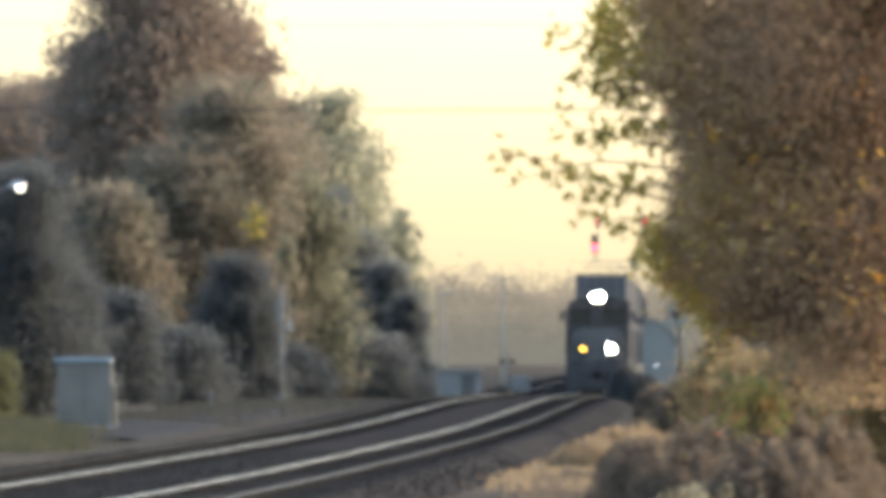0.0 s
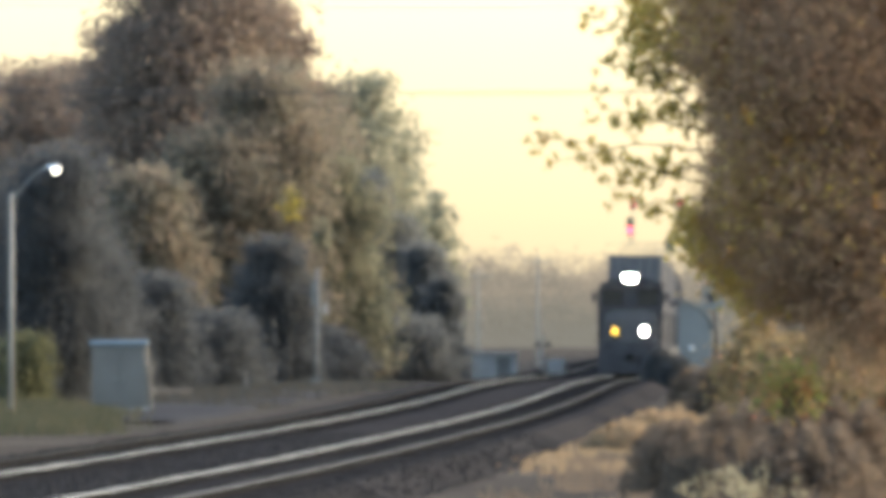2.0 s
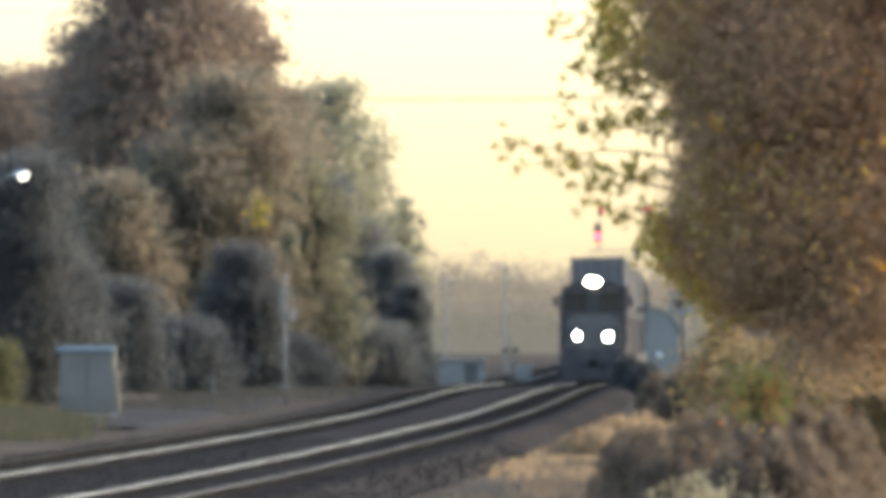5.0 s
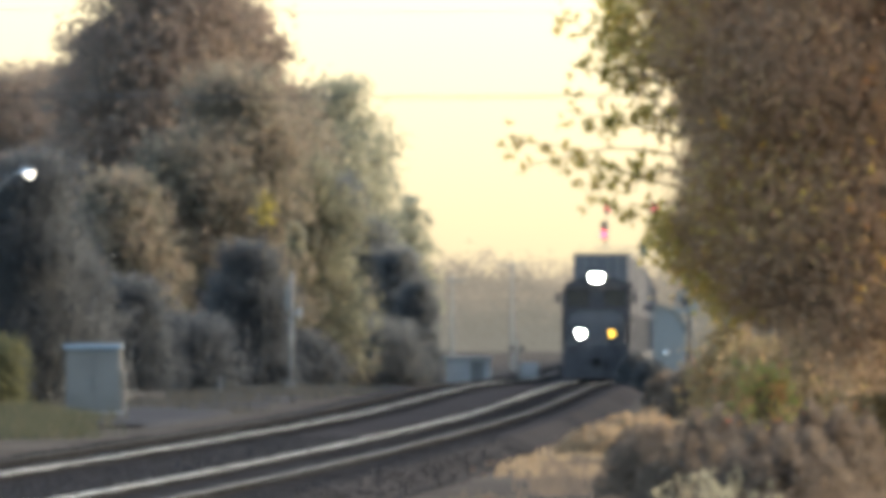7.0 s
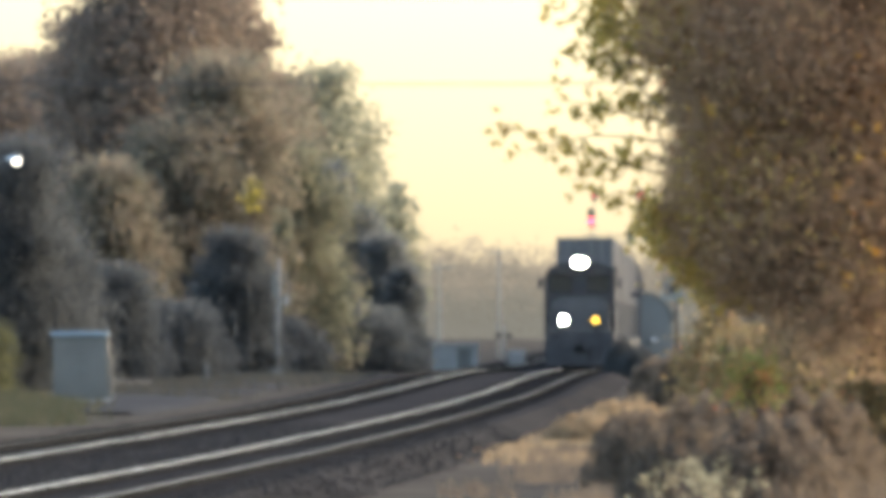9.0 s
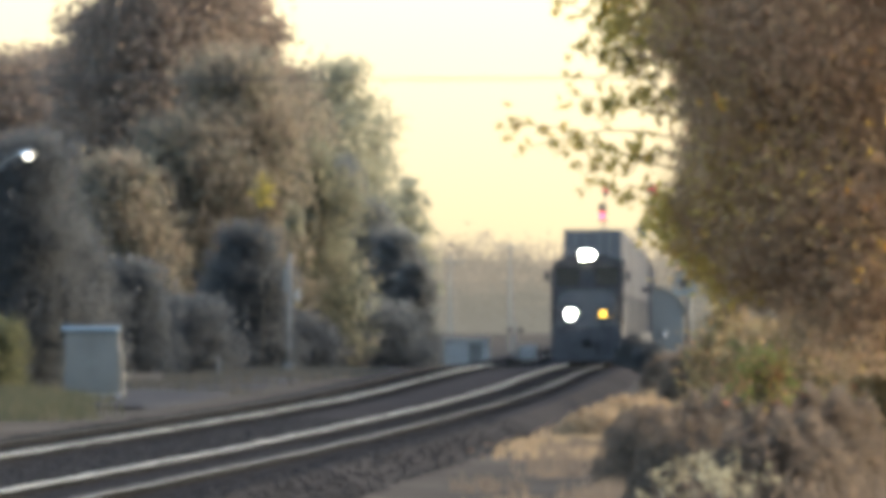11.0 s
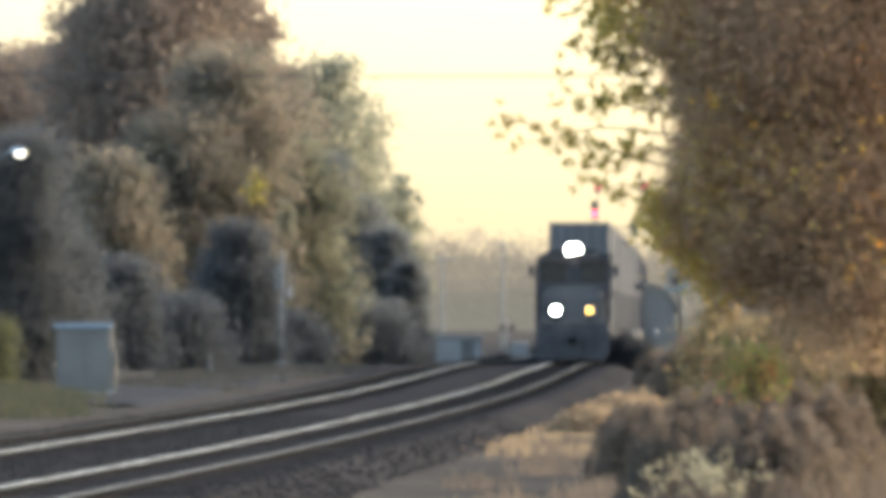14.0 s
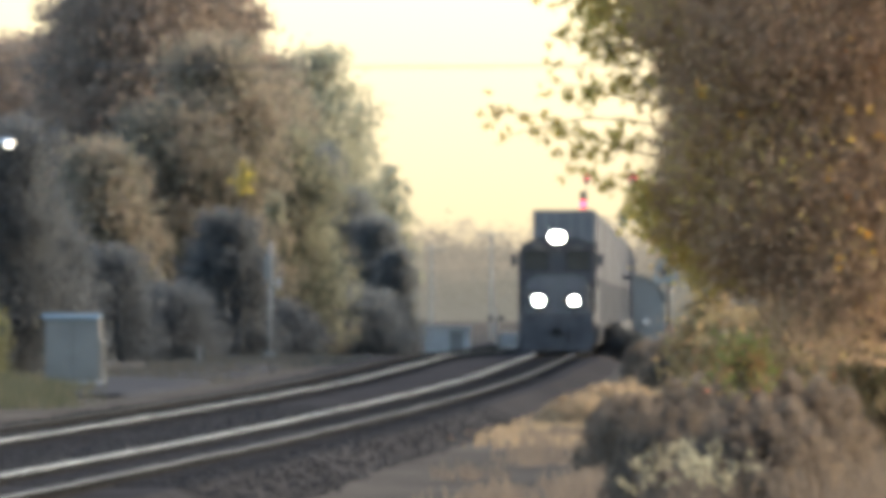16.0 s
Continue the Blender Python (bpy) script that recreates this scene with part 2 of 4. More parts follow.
# ---- ground, ballast, tracks ----
def make_ground():
    xs = [-2500, -800, -300, -120, -60, -40, -30, -24, -18, -12, -8, -4, 0, 4, 8, 12, 16, 20, 26, 32, 40, 60, 120, 300, 800, 2500]
    ds = [-400, -100, 0, 60] + list(range(100, 1000, 12)) + [1100, 1300, 1700, 2300, 3200, 4600]
    verts, faces = [], []
    for d in ds:
        for x in xs:
            edge = abs(x - track_x(max(d, 0), SECOND / 2))
            bump = noise.noise((x * 0.13, d * 0.03, 0)) * 0.12 if 5 < edge < 200 else 0
            verts.append((x, d, ground_z(d) + bump))
    n = len(xs)
    for i in range(len(ds) - 1):
        for k in range(n - 1):
            faces.append((i * n + k, i * n + k + 1, (i + 1) * n + k + 1, (i + 1) * n + k))
    tagged(raw("ground", verts, faces, EARTH), "dark cinder ground with patches of dry grass", "ground", kind="structure")


TRACKS = []


def make_track():
    ds = [60 + i * 6 for i in range(150)] + [960 + i * 25 for i in range(50)]
    bed = [(-8.2, -0.62), (-6.9, -0.14), (1.75, -0.14), (2.9, -0.64)]
    v, f = sweep(bed, ds, 0)
    tagged(raw("ballast", v, f, BALLAST), "dark crushed stone ballast bed under both tracks", "ballast", kind="structure")
    web = [(-0.05, -0.16), (0.05, -0.16), (0.012, -0.12), (0.036, -0.045), (0.036, -0.008), (-0.036, -0.008), (-0.036, -0.045), (-0.012, -0.12)]
    top = [(-0.02, -0.0075), (0.02, -0.0075), (0.012, 0.0), (-0.012, 0.0)]
    rng = random.Random(4)
    for side in (0.0, SECOND):
        track = tagged(new("railway_track"), "steel rails on dark timber sleepers in ballast", "railway track", "tracks", "structure")
        TRACKS.append(track)
        for g in (-0.7525, 0.7525):
            v, f = sweep(web, ds, side + g)
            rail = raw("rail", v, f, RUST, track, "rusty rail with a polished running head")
            v, f = sweep(top, ds, side + g)
            # Bright, half and dark steels paint which rail heads catch a glint.
            raw("rail_head", v, f, STEEL if (side, g) in ((0.0, -0.7525), (SECOND, 0.7525)) else HALFGLINT if side == 0.0 else NOGLINT, rail, "polished steel running surface")
        verts, faces = [], []
        d = 276.0
        while d < 760:
            x, z = track_x(d, side), rail_z(d) - 0.105
            b = len(verts)
            hw, hl, j = 0.115, 1.3 + rng.uniform(-0.03, 0.03), rng.uniform(-0.03, 0.03)
            for zz in (z - 0.1, z + rng.uniform(-0.01, 0.0)):
                verts += [(x - hl + j, d - hw, zz), (x + hl + j, d - hw, zz), (x + hl + j, d + hw, zz), (x - hl + j, d + hw, zz)]
            faces += [(b + 4, b + 5, b + 6, b + 7), (b, b + 1, b + 5, b + 4), (b + 1, b + 2, b + 6, b + 5), (b + 2, b + 3, b + 7, b + 6), (b + 3, b, b + 4, b + 7)]
            d += 0.54
        tagged(raw("sleepers", verts, faces, TIE, track), "dark creosoted timber sleepers", kind="stuff")


make_ground()
make_track()

# ---- trees ----


def leaf_cloud(rng, centres, radii, count, size, wide=0.33, shell=0.55, loose=False):
    """Small folded leaves scattered through lobes: denser towards their outsides, or thinning out loosely."""
    pick = rng.choice(len(centres), count, p=(radii.prod(1) ** 0.66) / (radii.prod(1) ** 0.66).sum())
    way = rng.normal(size=(count, 3))
    way /= np.linalg.norm(way, axis=1)[:, None]
    reach = shell + (1.05 - shell) * rng.random(count) ** 0.7
    reach += np.where(rng.random(count) < 0.4, np.abs(rng.normal(size=count)) * 0.5, 0)
    at = centres[pick] + way * radii[pick] * reach[:, None]
    if loose:
        at = centres[pick] + np.clip(rng.normal(size=(count, 3)), -2.1, 2.1) * radii[pick] * 0.66
    u = rng.normal(size=(count, 3))
    u /= np.linalg.norm(u, axis=1)[:, None]
    w = np.cross(u, rng.normal(size=(count, 3)))
    w /= np.linalg.norm(w, axis=1)[:, None]
    n = np.cross(u, w)
    s = size * (0.55 + 0.9 * rng.random(count))[:, None]
    verts = np.stack([at - u * s * 0.5, at + w * s * wide + n * s * 0.1, at + u * s * 0.5, at - w * s * wide + n * s * 0.1], 1).reshape(-1, 3)
    return verts


def leaf_mesh(name, verts, material, parent, label=""):
    n = len(verts) // 4
    me = bpy.data.meshes.new(name)
    me.vertices.add(len(verts))
    me.vertices.foreach_set("co", verts.astype(np.float32).ravel())
    me.loops.add(len(verts))
    me.loops.foreach_set("vertex_index", np.arange(len(verts), dtype=np.int32))
    me.polygons.add(n)
    me.polygons.foreach_set("loop_start", np.arange(0, len(verts), 4, dtype=np.int32))
    me.update(calc_edges=True)
    me.validate()
    me.materials.append(material)
    ob = new(name, me)
    ob.parent = parent
    return tagged(ob, label)


def limb(bm, a, b, r0, r1, rng, bends=4, wander=0.08, sides=6):
    """A bending, tapering branch."""
    a, b = Vector(a), Vector(b)
    size = (b - a).length * wander
    points, radii = [a], [r0]
    for i in range(1, bends + 1):
        k = i / bends
        p = a.lerp(b, k) + (Vector(rng.normal(size=3)) * size if i < bends else Vector())
        p.z += math.sin(k * math.pi) * size * 0.8
        points.append(p)
        radii.append(r0 + (r1 - r0) * k)
    return tube(bm, points, radii, sides)


def tree(name, label, x, d, top, half, low, material, seed, count=5000, size=0.3, lobes=22, shape="round", shell=0.55, trunk=0.22, depth=1.0, lump=0.2, loose=True):
    """A tree on the ground: tapered trunk, limbs to each lobe of the crown, and a ragged crown of leaves from height low up to top."""
    rng = np.random.default_rng(seed)
    base = ground_z(d)
    thing = tagged(new(name), label, "tree" if name == "tree" else "shrub")
    thing.location = (x, d, base - 0.05)
    height = top - base
    lo = max(low - base, 0.0)
    span = height - lo
    centres, radii = [], []
    for i in range(lobes):
        k = (i + 0.5) / lobes if shape != "cone" else ((i + 0.5) / lobes) ** 1.25
        k = min(max(k + rng.normal() * 0.04, 0.02), 0.97)
        if shape == "cone":
            r = half * (1.0 - 0.88 * k)
        elif shape == "dome":
            r = half * math.sqrt(max(0.06, 1 - k * k))
        else:
            r = half * math.sqrt(max(0.06, 1 - (2 * k - 0.85) ** 2 / 1.35))
        r *= 0.72 + 0.5 * rng.random()
        ang = i * 2.4 + rng.random() * 0.8
        out = r * (0.15 + 0.75 * rng.random() ** 0.7)
        size_l = max(0.25, half * (lump + 0.22 * rng.random()) * (0.75 if shape == "cone" and k > 0.6 else 1))
        centres.append((math.cos(ang) * out, math.sin(ang) * out * depth, lo + span * k * 0.94))
        radii.append((size_l, size_l * depth, size_l * (0.62 if shape != "cone" else 0.85)))
    for k in ((0.25, 0.45, 0.65) if shape == "round" else (0.2, 0.45)):
        # broad inner mass that joins the lobes
        ang, r = rng.random() * 6.28, half * (0.62 if k < 0.6 else 0.5)
        centres.append((math.cos(ang) * half * 0.15, math.sin(ang) * half * 0.15, lo + span * k))
        radii.append((r, r * depth, min(r, span * 0.4)))
    centres, radii = np.array(centres), np.array(radii)
    centres[:, 2] = np.minimum(centres[:, 2], height - radii[:, 2] * 0.9)
    centres[:, 2] = np.maximum(centres[:, 2], radii[:, 2] * 0.7)
    bm = fresh()
    limb(bm, (0, 0, 0), (0, 0, lo + span * 0.75), trunk, trunk * 0.3, rng, 6, 0.012, 8)
    part("trunk", bm, BARK, thing, "grey-brown bark", True)
    for c in centres:
        z0 = max(lo * 0.8, c[2] - half * 0.8)
        part("limb", limb(fresh(), (0, 0, max(0.3, min(z0, lo + span * 0.7))), c, trunk * 0.35, 0.02, rng, 3, 0.07, 5), BARK, thing)
    verts = leaf_cloud(rng, centres, radii, count, size, shell=shell, loose=loose)
    keep = verts.reshape(-1, 4, 3)[:, :, 2].min(1) > 0.02
    verts = verts.reshape(-1, 4, 3)[keep].reshape(-1, 3)
    leaf_mesh("crown", verts, material, thing)
    return thing


def at_uv(u, v, d):
    p = P(u, v, d)
    return p.x, p.z


def plant(name, label, u, v_top, half_px, v_low, d, material, seed, **more):
    x, top = at_uv(u, v_top, d)
    low = at_uv(u, v_low, d)[1]
    return tree(name, label, x, d, top, half_px * d / FOCAL, low, material, seed, **more)


BIG = "tall russet and brown autumn tree"
for label, u, v, half, low, d, leaf, seed, count, lobes, lump in (
        (BIG + " behind the relay cabinet", 300, -120, 205, 700, 735, LEAF_BROWN, 1, 70000, 230, 0.13),
        (BIG + " with thinning leaves", 205, 8, 110, 700, 745, LEAF_BROWN, 2, 32000, 110, 0.16),
        (BIG + " with olive lower leaves", 415, 108, 120, 720, 715, LEAF_DULL, 3, 34000, 130, 0.16),
        ("brown-leaved tree in the tree row", 20, 100, 130, 700, 770, LEAF_BROWN, 4, 24000, 90, 0.16),
        ("brown-leaved tree in the tree row", -95, 110, 130, 700, 775, LEAF_BROWN, 37, 18000, 80, 0.16),
        ("brown-leaved tree with a ragged top", 85, 90, 110, 700, 800, LEAF_BROWN, 24, 20000, 90, 0.14),
        ("olive-leaved tree with bare twigs", 525, 262, 105, 720, 722, LEAF_OLIVE, 6, 30000, 120, 0.16),
        ("olive and brown tree filling the tree row", 490, 128, 110, 700, 800, LEAF_DULL, 23, 30000, 120, 0.14),
        ("olive and brown tree filling the tree row", 340, 230, 125, 720, 712, LEAF_DULL, 25, 36000, 130, 0.16),
        ("dull brown tree by dark evergreens", 215, 290, 95, 720, 705, LEAF_DULL, 5, 26000, 110, 0.16),
        ("dull olive tree at the end of the tree row", 590, 330, 75, 720, 800, LEAF_OLIVE, 36, 24000, 110, 0.16),
        ("airy russet tree with sky showing through", 458, -15, 66, 420, 740, LEAF_BROWN, 29, 7000, 80, 0.1),
        ("airy brown tree with curling top branches", 140, 30, 62, 420, 750, LEAF_BROWN, 30, 4200, 50, 0.1),
        ("hazy grey-green tree with an airy crown", 598, 105, 128, 640, 880, LEAF_HAZE_GREY, 7, 11000, 140, 0.1),
        ("hazy grey-green tree with an airy crown", 668, 205, 62, 640, 900, LEAF_HAZE_GREY, 8, 2600, 60, 0.1),
        ("thin hazy tree with sparse leaves", 724, 318, 64, 640, 910, LEAF_HAZE_GREY, 9, 2600, 54, 0.1)):
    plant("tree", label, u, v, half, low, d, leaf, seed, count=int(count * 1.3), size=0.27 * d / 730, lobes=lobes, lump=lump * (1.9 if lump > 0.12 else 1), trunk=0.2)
DENSE = dict(shape="dome", lump=0.36, trunk=0.1)
for label, u, v, half, d, leaf, seed, count in (
        ("dense dark evergreen by the street lamp", 50, 262, 112, 520, LEAF_DARK, 11, 60000),
        ("dense dark evergreen by the relay cabinet", -60, 300, 110, 530, LEAF_DARK, 12, 30000),
        ("dark evergreen behind the relay cabinet", 130, 440, 80, 560, LEAF_DARK, 31, 34000),
        ("dark evergreen shrub beside the relay cabinet", 225, 490, 80, 640, LEAF_DARK, 32, 26000),
        ("low dark evergreen shrub", 320, 560, 95, 670, LEAF_DARK, 18, 30000),
        ("dense dark evergreen behind the pale pole", 440, 425, 80, 690, LEAF_DARK, 13, 36000),
        ("low dark evergreen shrub", 520, 590, 75, 700, LEAF_DARK, 27, 22000),
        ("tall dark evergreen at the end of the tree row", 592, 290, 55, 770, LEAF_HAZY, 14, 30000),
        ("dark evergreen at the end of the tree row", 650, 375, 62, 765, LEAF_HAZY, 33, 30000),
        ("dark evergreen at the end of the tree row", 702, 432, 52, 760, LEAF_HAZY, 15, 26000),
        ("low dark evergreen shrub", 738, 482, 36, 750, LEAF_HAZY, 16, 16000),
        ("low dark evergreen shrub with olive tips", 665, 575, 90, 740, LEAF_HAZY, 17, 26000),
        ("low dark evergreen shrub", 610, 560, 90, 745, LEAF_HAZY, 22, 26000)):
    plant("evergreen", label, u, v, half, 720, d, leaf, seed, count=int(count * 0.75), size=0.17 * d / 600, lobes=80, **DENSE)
# mostly unseen trees, added on the sunny side to shade the line and ground
for i, (x, d, top) in enumerate(((17.5, 425, 17), (22, 470, 19), (16.5, 520, 16), (24, 560, 20), (18, 610, 17), (23, 660, 19), (20, 720, 18))):
    tree("tree", "brown autumn tree added to shade the line", x, d, top, 4.2, 2.0, LEAF_BROWN, 400 + i, count=9000, size=0.42, lobes=70, lump=0.16)
plant("bush", "yellow-green bush beside the relay cabinet", -4, 588, 52, 740, 485, LEAF_MOSS, 38, count=5000, size=0.15, lobes=40, shape="dome", lump=0.36, trunk=0.04)
plant("bush", "small bush with green and red leaves in the thicket", 1352, 640, 42, 720, 168, LEAF_RED, 39, count=800, size=0.075, lobes=40, shape="dome", shell=0.1, lump=0.12, trunk=0.02)
plant("tree", "yellow-leaved sapling among dark shrubs", 466, 332, 27, 398, 665, LEAF_YELLOW, 19, count=110, size=0.24, lobes=12, trunk=0.05)
plant("tree", "yellow-green sapling among dark shrubs", 522, 385, 16, 440, 665, LEAF_OLIVE, 20, count=220, size=0.24, lobes=9, trunk=0.05)

# The near tree beside the line: dense crown, long thin branches reaching over towards the track.


def near_tree():
    d = 170.0
    x, top = at_uv(1500, -260, d)
    rng = np.random.default_rng(31)
    base = ground_z(d)
    thing = tagged(new("tree"), "large autumn tree with brown and yellow leaves beside the line", "tree")
    thing.location = (x, d, base)
    pts, rad = [], []
    s = d / FOCAL
    for i in range(190):
        v = -250 + 830 * (i + rng.random()) / 190
        left = 1130 if v < 100 else 1205 if v < 370 else 1140 + (v - 380) * 0.95
        u = left + 45 + (1760 - left) * rng.random()
        r = (0.35 + 0.3 * rng.random()) if u < left + 140 else 0.5 + 0.4 * rng.random()
        p = P(u + (r / s - 40 if u < left + 140 else 0) * 0.6, v, d)
        pts.append((p.x - x, rng.uniform(-1.6, 1.6), p.z - base))
        rad.append((r, r * 1.1, r * 0.8))
    # a dense edge towards the line
    for i in range(120):
        v = -60 + 600 * (i + rng.random()) / 120
        left = 1130 if v < 100 else 1205 if v < 370 else 1140 + (v - 380) * 0.95
        p = P(left + 25 + 90 * rng.random(), v, d)
        pts.append((p.x - x, rng.uniform(-1.3, 1.3), p.z - base))
        rad.append((0.22, 0.4, 0.26))
    pts, rad = np.array(pts), np.array(rad)
    bm = fresh()
    limb(bm, (1.1, 0.4, 0), (0.9, 0.2, 7.4), 0.12, 0.03, rng, 7, 0.02, 8)
    part("trunk", bm, BARK, thing, "grey-brown bark", True)
    for c in pts:
        part("limb", limb(fresh(), (1.0, 0.3, max(0.6, c[2] * 0.75)), c, 0.025, 0.006, rng, 4, 0.06, 5), BARK, thing)
    leaf_mesh("crown", leaf_cloud(rng, pts, rad, 260000, 0.058, loose=True), LEAF_NEAR, thing)
    # sparse long branches
    tips = []
    for root, tip, n, droop in (((1210, 330), (895, 238), 26, 30), ((1210, 230), (975, 20), 34, -25), ((1200, 160), (1010, 110), 34, 10), ((1220, 270), (935, 290), 20, -10),
                                ((1210, 60), (1060, 30), 40, 10), ((1200, 300), (1035, 340), 26, 10), ((1220, 240), (1000, 190), 34, -10), ((1230, 360), (1065, 365), 16, 10),
                                ((1230, 120), (1080, 80), 46, 0), ((1240, 20), (1080, -40), 50, 0), ((1220, 200), (1090, 210), 20, 10), ((1220, 300), (1110, 290), 18, 10)):
        a, b = P(*root, d), P(*tip, d)
        a, b = Vector((a.x - x, rng.uniform(-0.4, 0.4), a.z - base)), Vector((b.x - x, rng.uniform(-0.5, 0.5), b.z - base))
        part("twig", limb(fresh(), a, b, 0.014, 0.004, rng, 6, 0.03, 5), BARK, thing)
        for j in range(n):
            k = rng.random() ** 0.75 if n > 28 else 0.25 + 0.75 * rng.random() ** 0.6
            p = a.lerp(b, k)
            tips.append((p.x + rng.normal() * 0.12, p.y + rng.normal() * 0.12, p.z + rng.normal() * (0.12 if n > 28 else 0.09)))
    tips = np.array(tips)
    leaf_mesh("sprays", leaf_cloud(rng, tips, np.full((len(tips), 3), 0.055), len(tips) * 6, 0.105, wide=0.2, shell=0.1), LEAF_EDGE, thing, "yellow-green leaf sprays on thin twigs")
    # scattered orange and yellow leaves
    spots = []
    for j in range(44):
        q = P(rng.uniform(1230, 1640), rng.uniform(120, 560), d)
        if j < 18:
            q = P(1540 + rng.normal() * 28, 250 + rng.random() * 280, d)
        spots.append((q.x - x, -2.7 + rng.random() * 0.5, q.z - base))
    spots = np.array(spots)
    leaf_mesh("bright_leaves", leaf_cloud(rng, spots, np.full((len(spots), 3), 0.05), 110, 0.065, shell=0.1), ORANGE, thing, "orange and yellow leaves in clusters")
    # yellow-green fringe on the side to the line
    edge = []
    for j in range(130):
        v = rng.uniform(-20, 110) if j < 45 else rng.uniform(370, 560)
        left = 1075 if j < 45 else 1155 + max(0, v - 440) * 1.05
        p = P(left + abs(rng.normal()) * 38, v, d)
        edge.append((p.x - x, rng.uniform(-1, 1), p.z - base))
    edge = np.array(edge)
    leaf_mesh("fringe", leaf_cloud(rng, edge, np.full((len(edge), 3), 0.16), 2000, 0.09, shell=0.1), LEAF_EDGE, thing, "yellow-green leaves along the crown's edge")


near_tree()
for u, v, hp, d, sd, m, cnt, lab in ((1470, 540, 210, 195, 41, LEAF_BUSH, 26000, "tangled bush with olive, orange and red leaves"),
                                     (1340, 590, 110, 260, 42, LEAF_BUSH, 12000, "tangled bush with olive and red leaves"),
                                     (1600, 560, 170, 180, 43, LEAF_BUSH, 14000, "tangled bush with olive and orange leaves"),
                                     (1235, 640, 70, 400, 47, BRUSH, 6000, "dry brown brush beside the sign post"),
                                     (1290, 560, 90, 350, 48, LEAF_BUSH, 6000, "olive and brown bush behind the sign")):
    plant("bush", lab, u, v, hp, v + 500, d, m, sd, count=cnt, size=0.085 * max(1, d / 200), lobes=110, shape="dome", trunk=0.03, shell=0.05, lump=0.08)


def grass(name, label, spots, material, seed, blade=0.5, width=0.02, per=120):
    """Tufts of blades on the ground: spots of (u, v, radius)."""
    rng = np.random.default_rng(seed)
    verts = []
    for x, d, r, n in spots:
        for i in range(n):
            px, py = x + rng.normal() * r * 0.5, d + rng.normal() * r * 2.0
            z = ground_z(py) - 0.03
            h = blade * (0.4 + rng.random() * 0.8)
            lean = rng.normal(size=2) * 0.3 * h
            w = width * (0.6 + rng.random())
            verts += [(px - w, py, z), (px + w, py, z), (px + lean[0] + w * 0.3, py + lean[1], z + h), (px + lean[0] - w * 0.3, py + lean[1], z + h * 0.97)]
    thing = tagged(new(name), label, "grass", kind="stuff")
    leaf_mesh("blades", np.array(verts), material, thing)


def brush(label, u, v_top, half_px, d, count, seed, material=None, twig=0.10):
    """A thicket of dry twigs, thinning out towards its top and sides."""
    rng = np.random.default_rng(seed)
    x, top = at_uv(u, v_top, d)
    base, half = ground_z(d), half_px * d / FOCAL
    thing = tagged(new("brush"), label, "brush")
    thing.location = (x, d, base)
    a = np.clip(rng.normal(size=count) * 0.5, -1.3, 1.3)
    b = np.clip(rng.normal(size=count) * 0.5, -1.3, 1.3)
    roof = (top - base) * np.sqrt(np.clip(1.15 - (a * a + b * b) / 1.8, 0.02, 1)) * (0.85 + 0.15 * np.sin(a * 9 + seed) * np.cos(b * 7))
    z = roof * rng.random(count) ** 0.6
    at = np.stack([a * half, b * half * 1.6, z], 1)
    leaf_mesh("foliage", leaf_cloud(rng, at, np.full((count, 3), 0.05), count, twig, wide=0.16, shell=0.1), material or BRUSH, thing)
    for k in range(14):
        p = Vector((rng.normal() * half * 0.5, rng.normal() * half * 0.6, 0))
        q = p + Vector((rng.normal() * 0.15, rng.normal() * 0.15, (top - base) * (0.5 + 0.4 * rng.random())))
        part("stem", limb(fresh(), p, q, 0.012, 0.005, rng, 3, 0.03, 5), BARK, thing)


for u, v, hp, d, cnt, sd in ((1180, 745, 95, 235, 11000, 81), (1300, 712, 130, 190, 17000, 82), (1430, 705, 150, 175, 20000, 83), (1570, 700, 140, 185, 17000, 84),
                             (1240, 760, 110, 165, 12000, 85), (1380, 750, 130, 158, 15000, 86)):
    brush("dry brown brush thicket beside the track", u, v, hp, d, cnt * 2, sd)
# Two dark clumps added to fill the dark patch right of the train.
brush("dark foliage filling the dark patch between the hut and the track", 1150, 632, 30, 600, 9000, 87, LEAF_DARK, 0.16)
brush("dark foliage filling the dark patch between the hut and the track", 1122, 618, 26, 610, 9000, 92, LEAF_DARK, 0.16)
brush("dry brown brush between the shrubs and the sign", 1180, 655, 34, 480, 8000, 93, BRUSH, 0.16)
brush("fluffy tan dry grass clump by the ballast", 1070, 752, 66, 330, 6000, 88, STRAW, 0.16)
brush("fluffy tan dry grass clump by the ballast", 1125, 730, 70, 360, 7000, 89, STRAW, 0.16)
brush("tan and brown dry weeds by the ballast", 1150, 745, 60, 300, 6000, 90, BRUSH, 0.16)
rg = random.Random(9)
SPOTS = [(track_x(d, rg.uniform(3.2, 6.5)), d, 0.8, 150) for d in [285 + rg.random() * 70 for i in range(24)]]
grass("dry_grass", "short tan dry grass on the cinders", SPOTS, STRAW, 50, 0.16, 0.03)
SPOTS = [(track_x(d, rg.uniform(4.6, 7.5)), d, 0.8, 120) for d in [340 + rg.random() * 110 for i in range(26)]]
SPOTS += [(track_x(d, rg.uniform(5.0, 8.5)), d, 0.9, 120) for d in [420 + rg.random() * 130 for i in range(26)]]
grass("dry_grass", "tan dry grass tufts beside the ballast", SPOTS, STRAW, 51, 0.45, 0.03)
SPOTS = [(track_x(d, rg.uniform(4.2, 8.0)), d, 0.7, 60) for d in [200 + rg.random() * 110 for i in range(30)]]
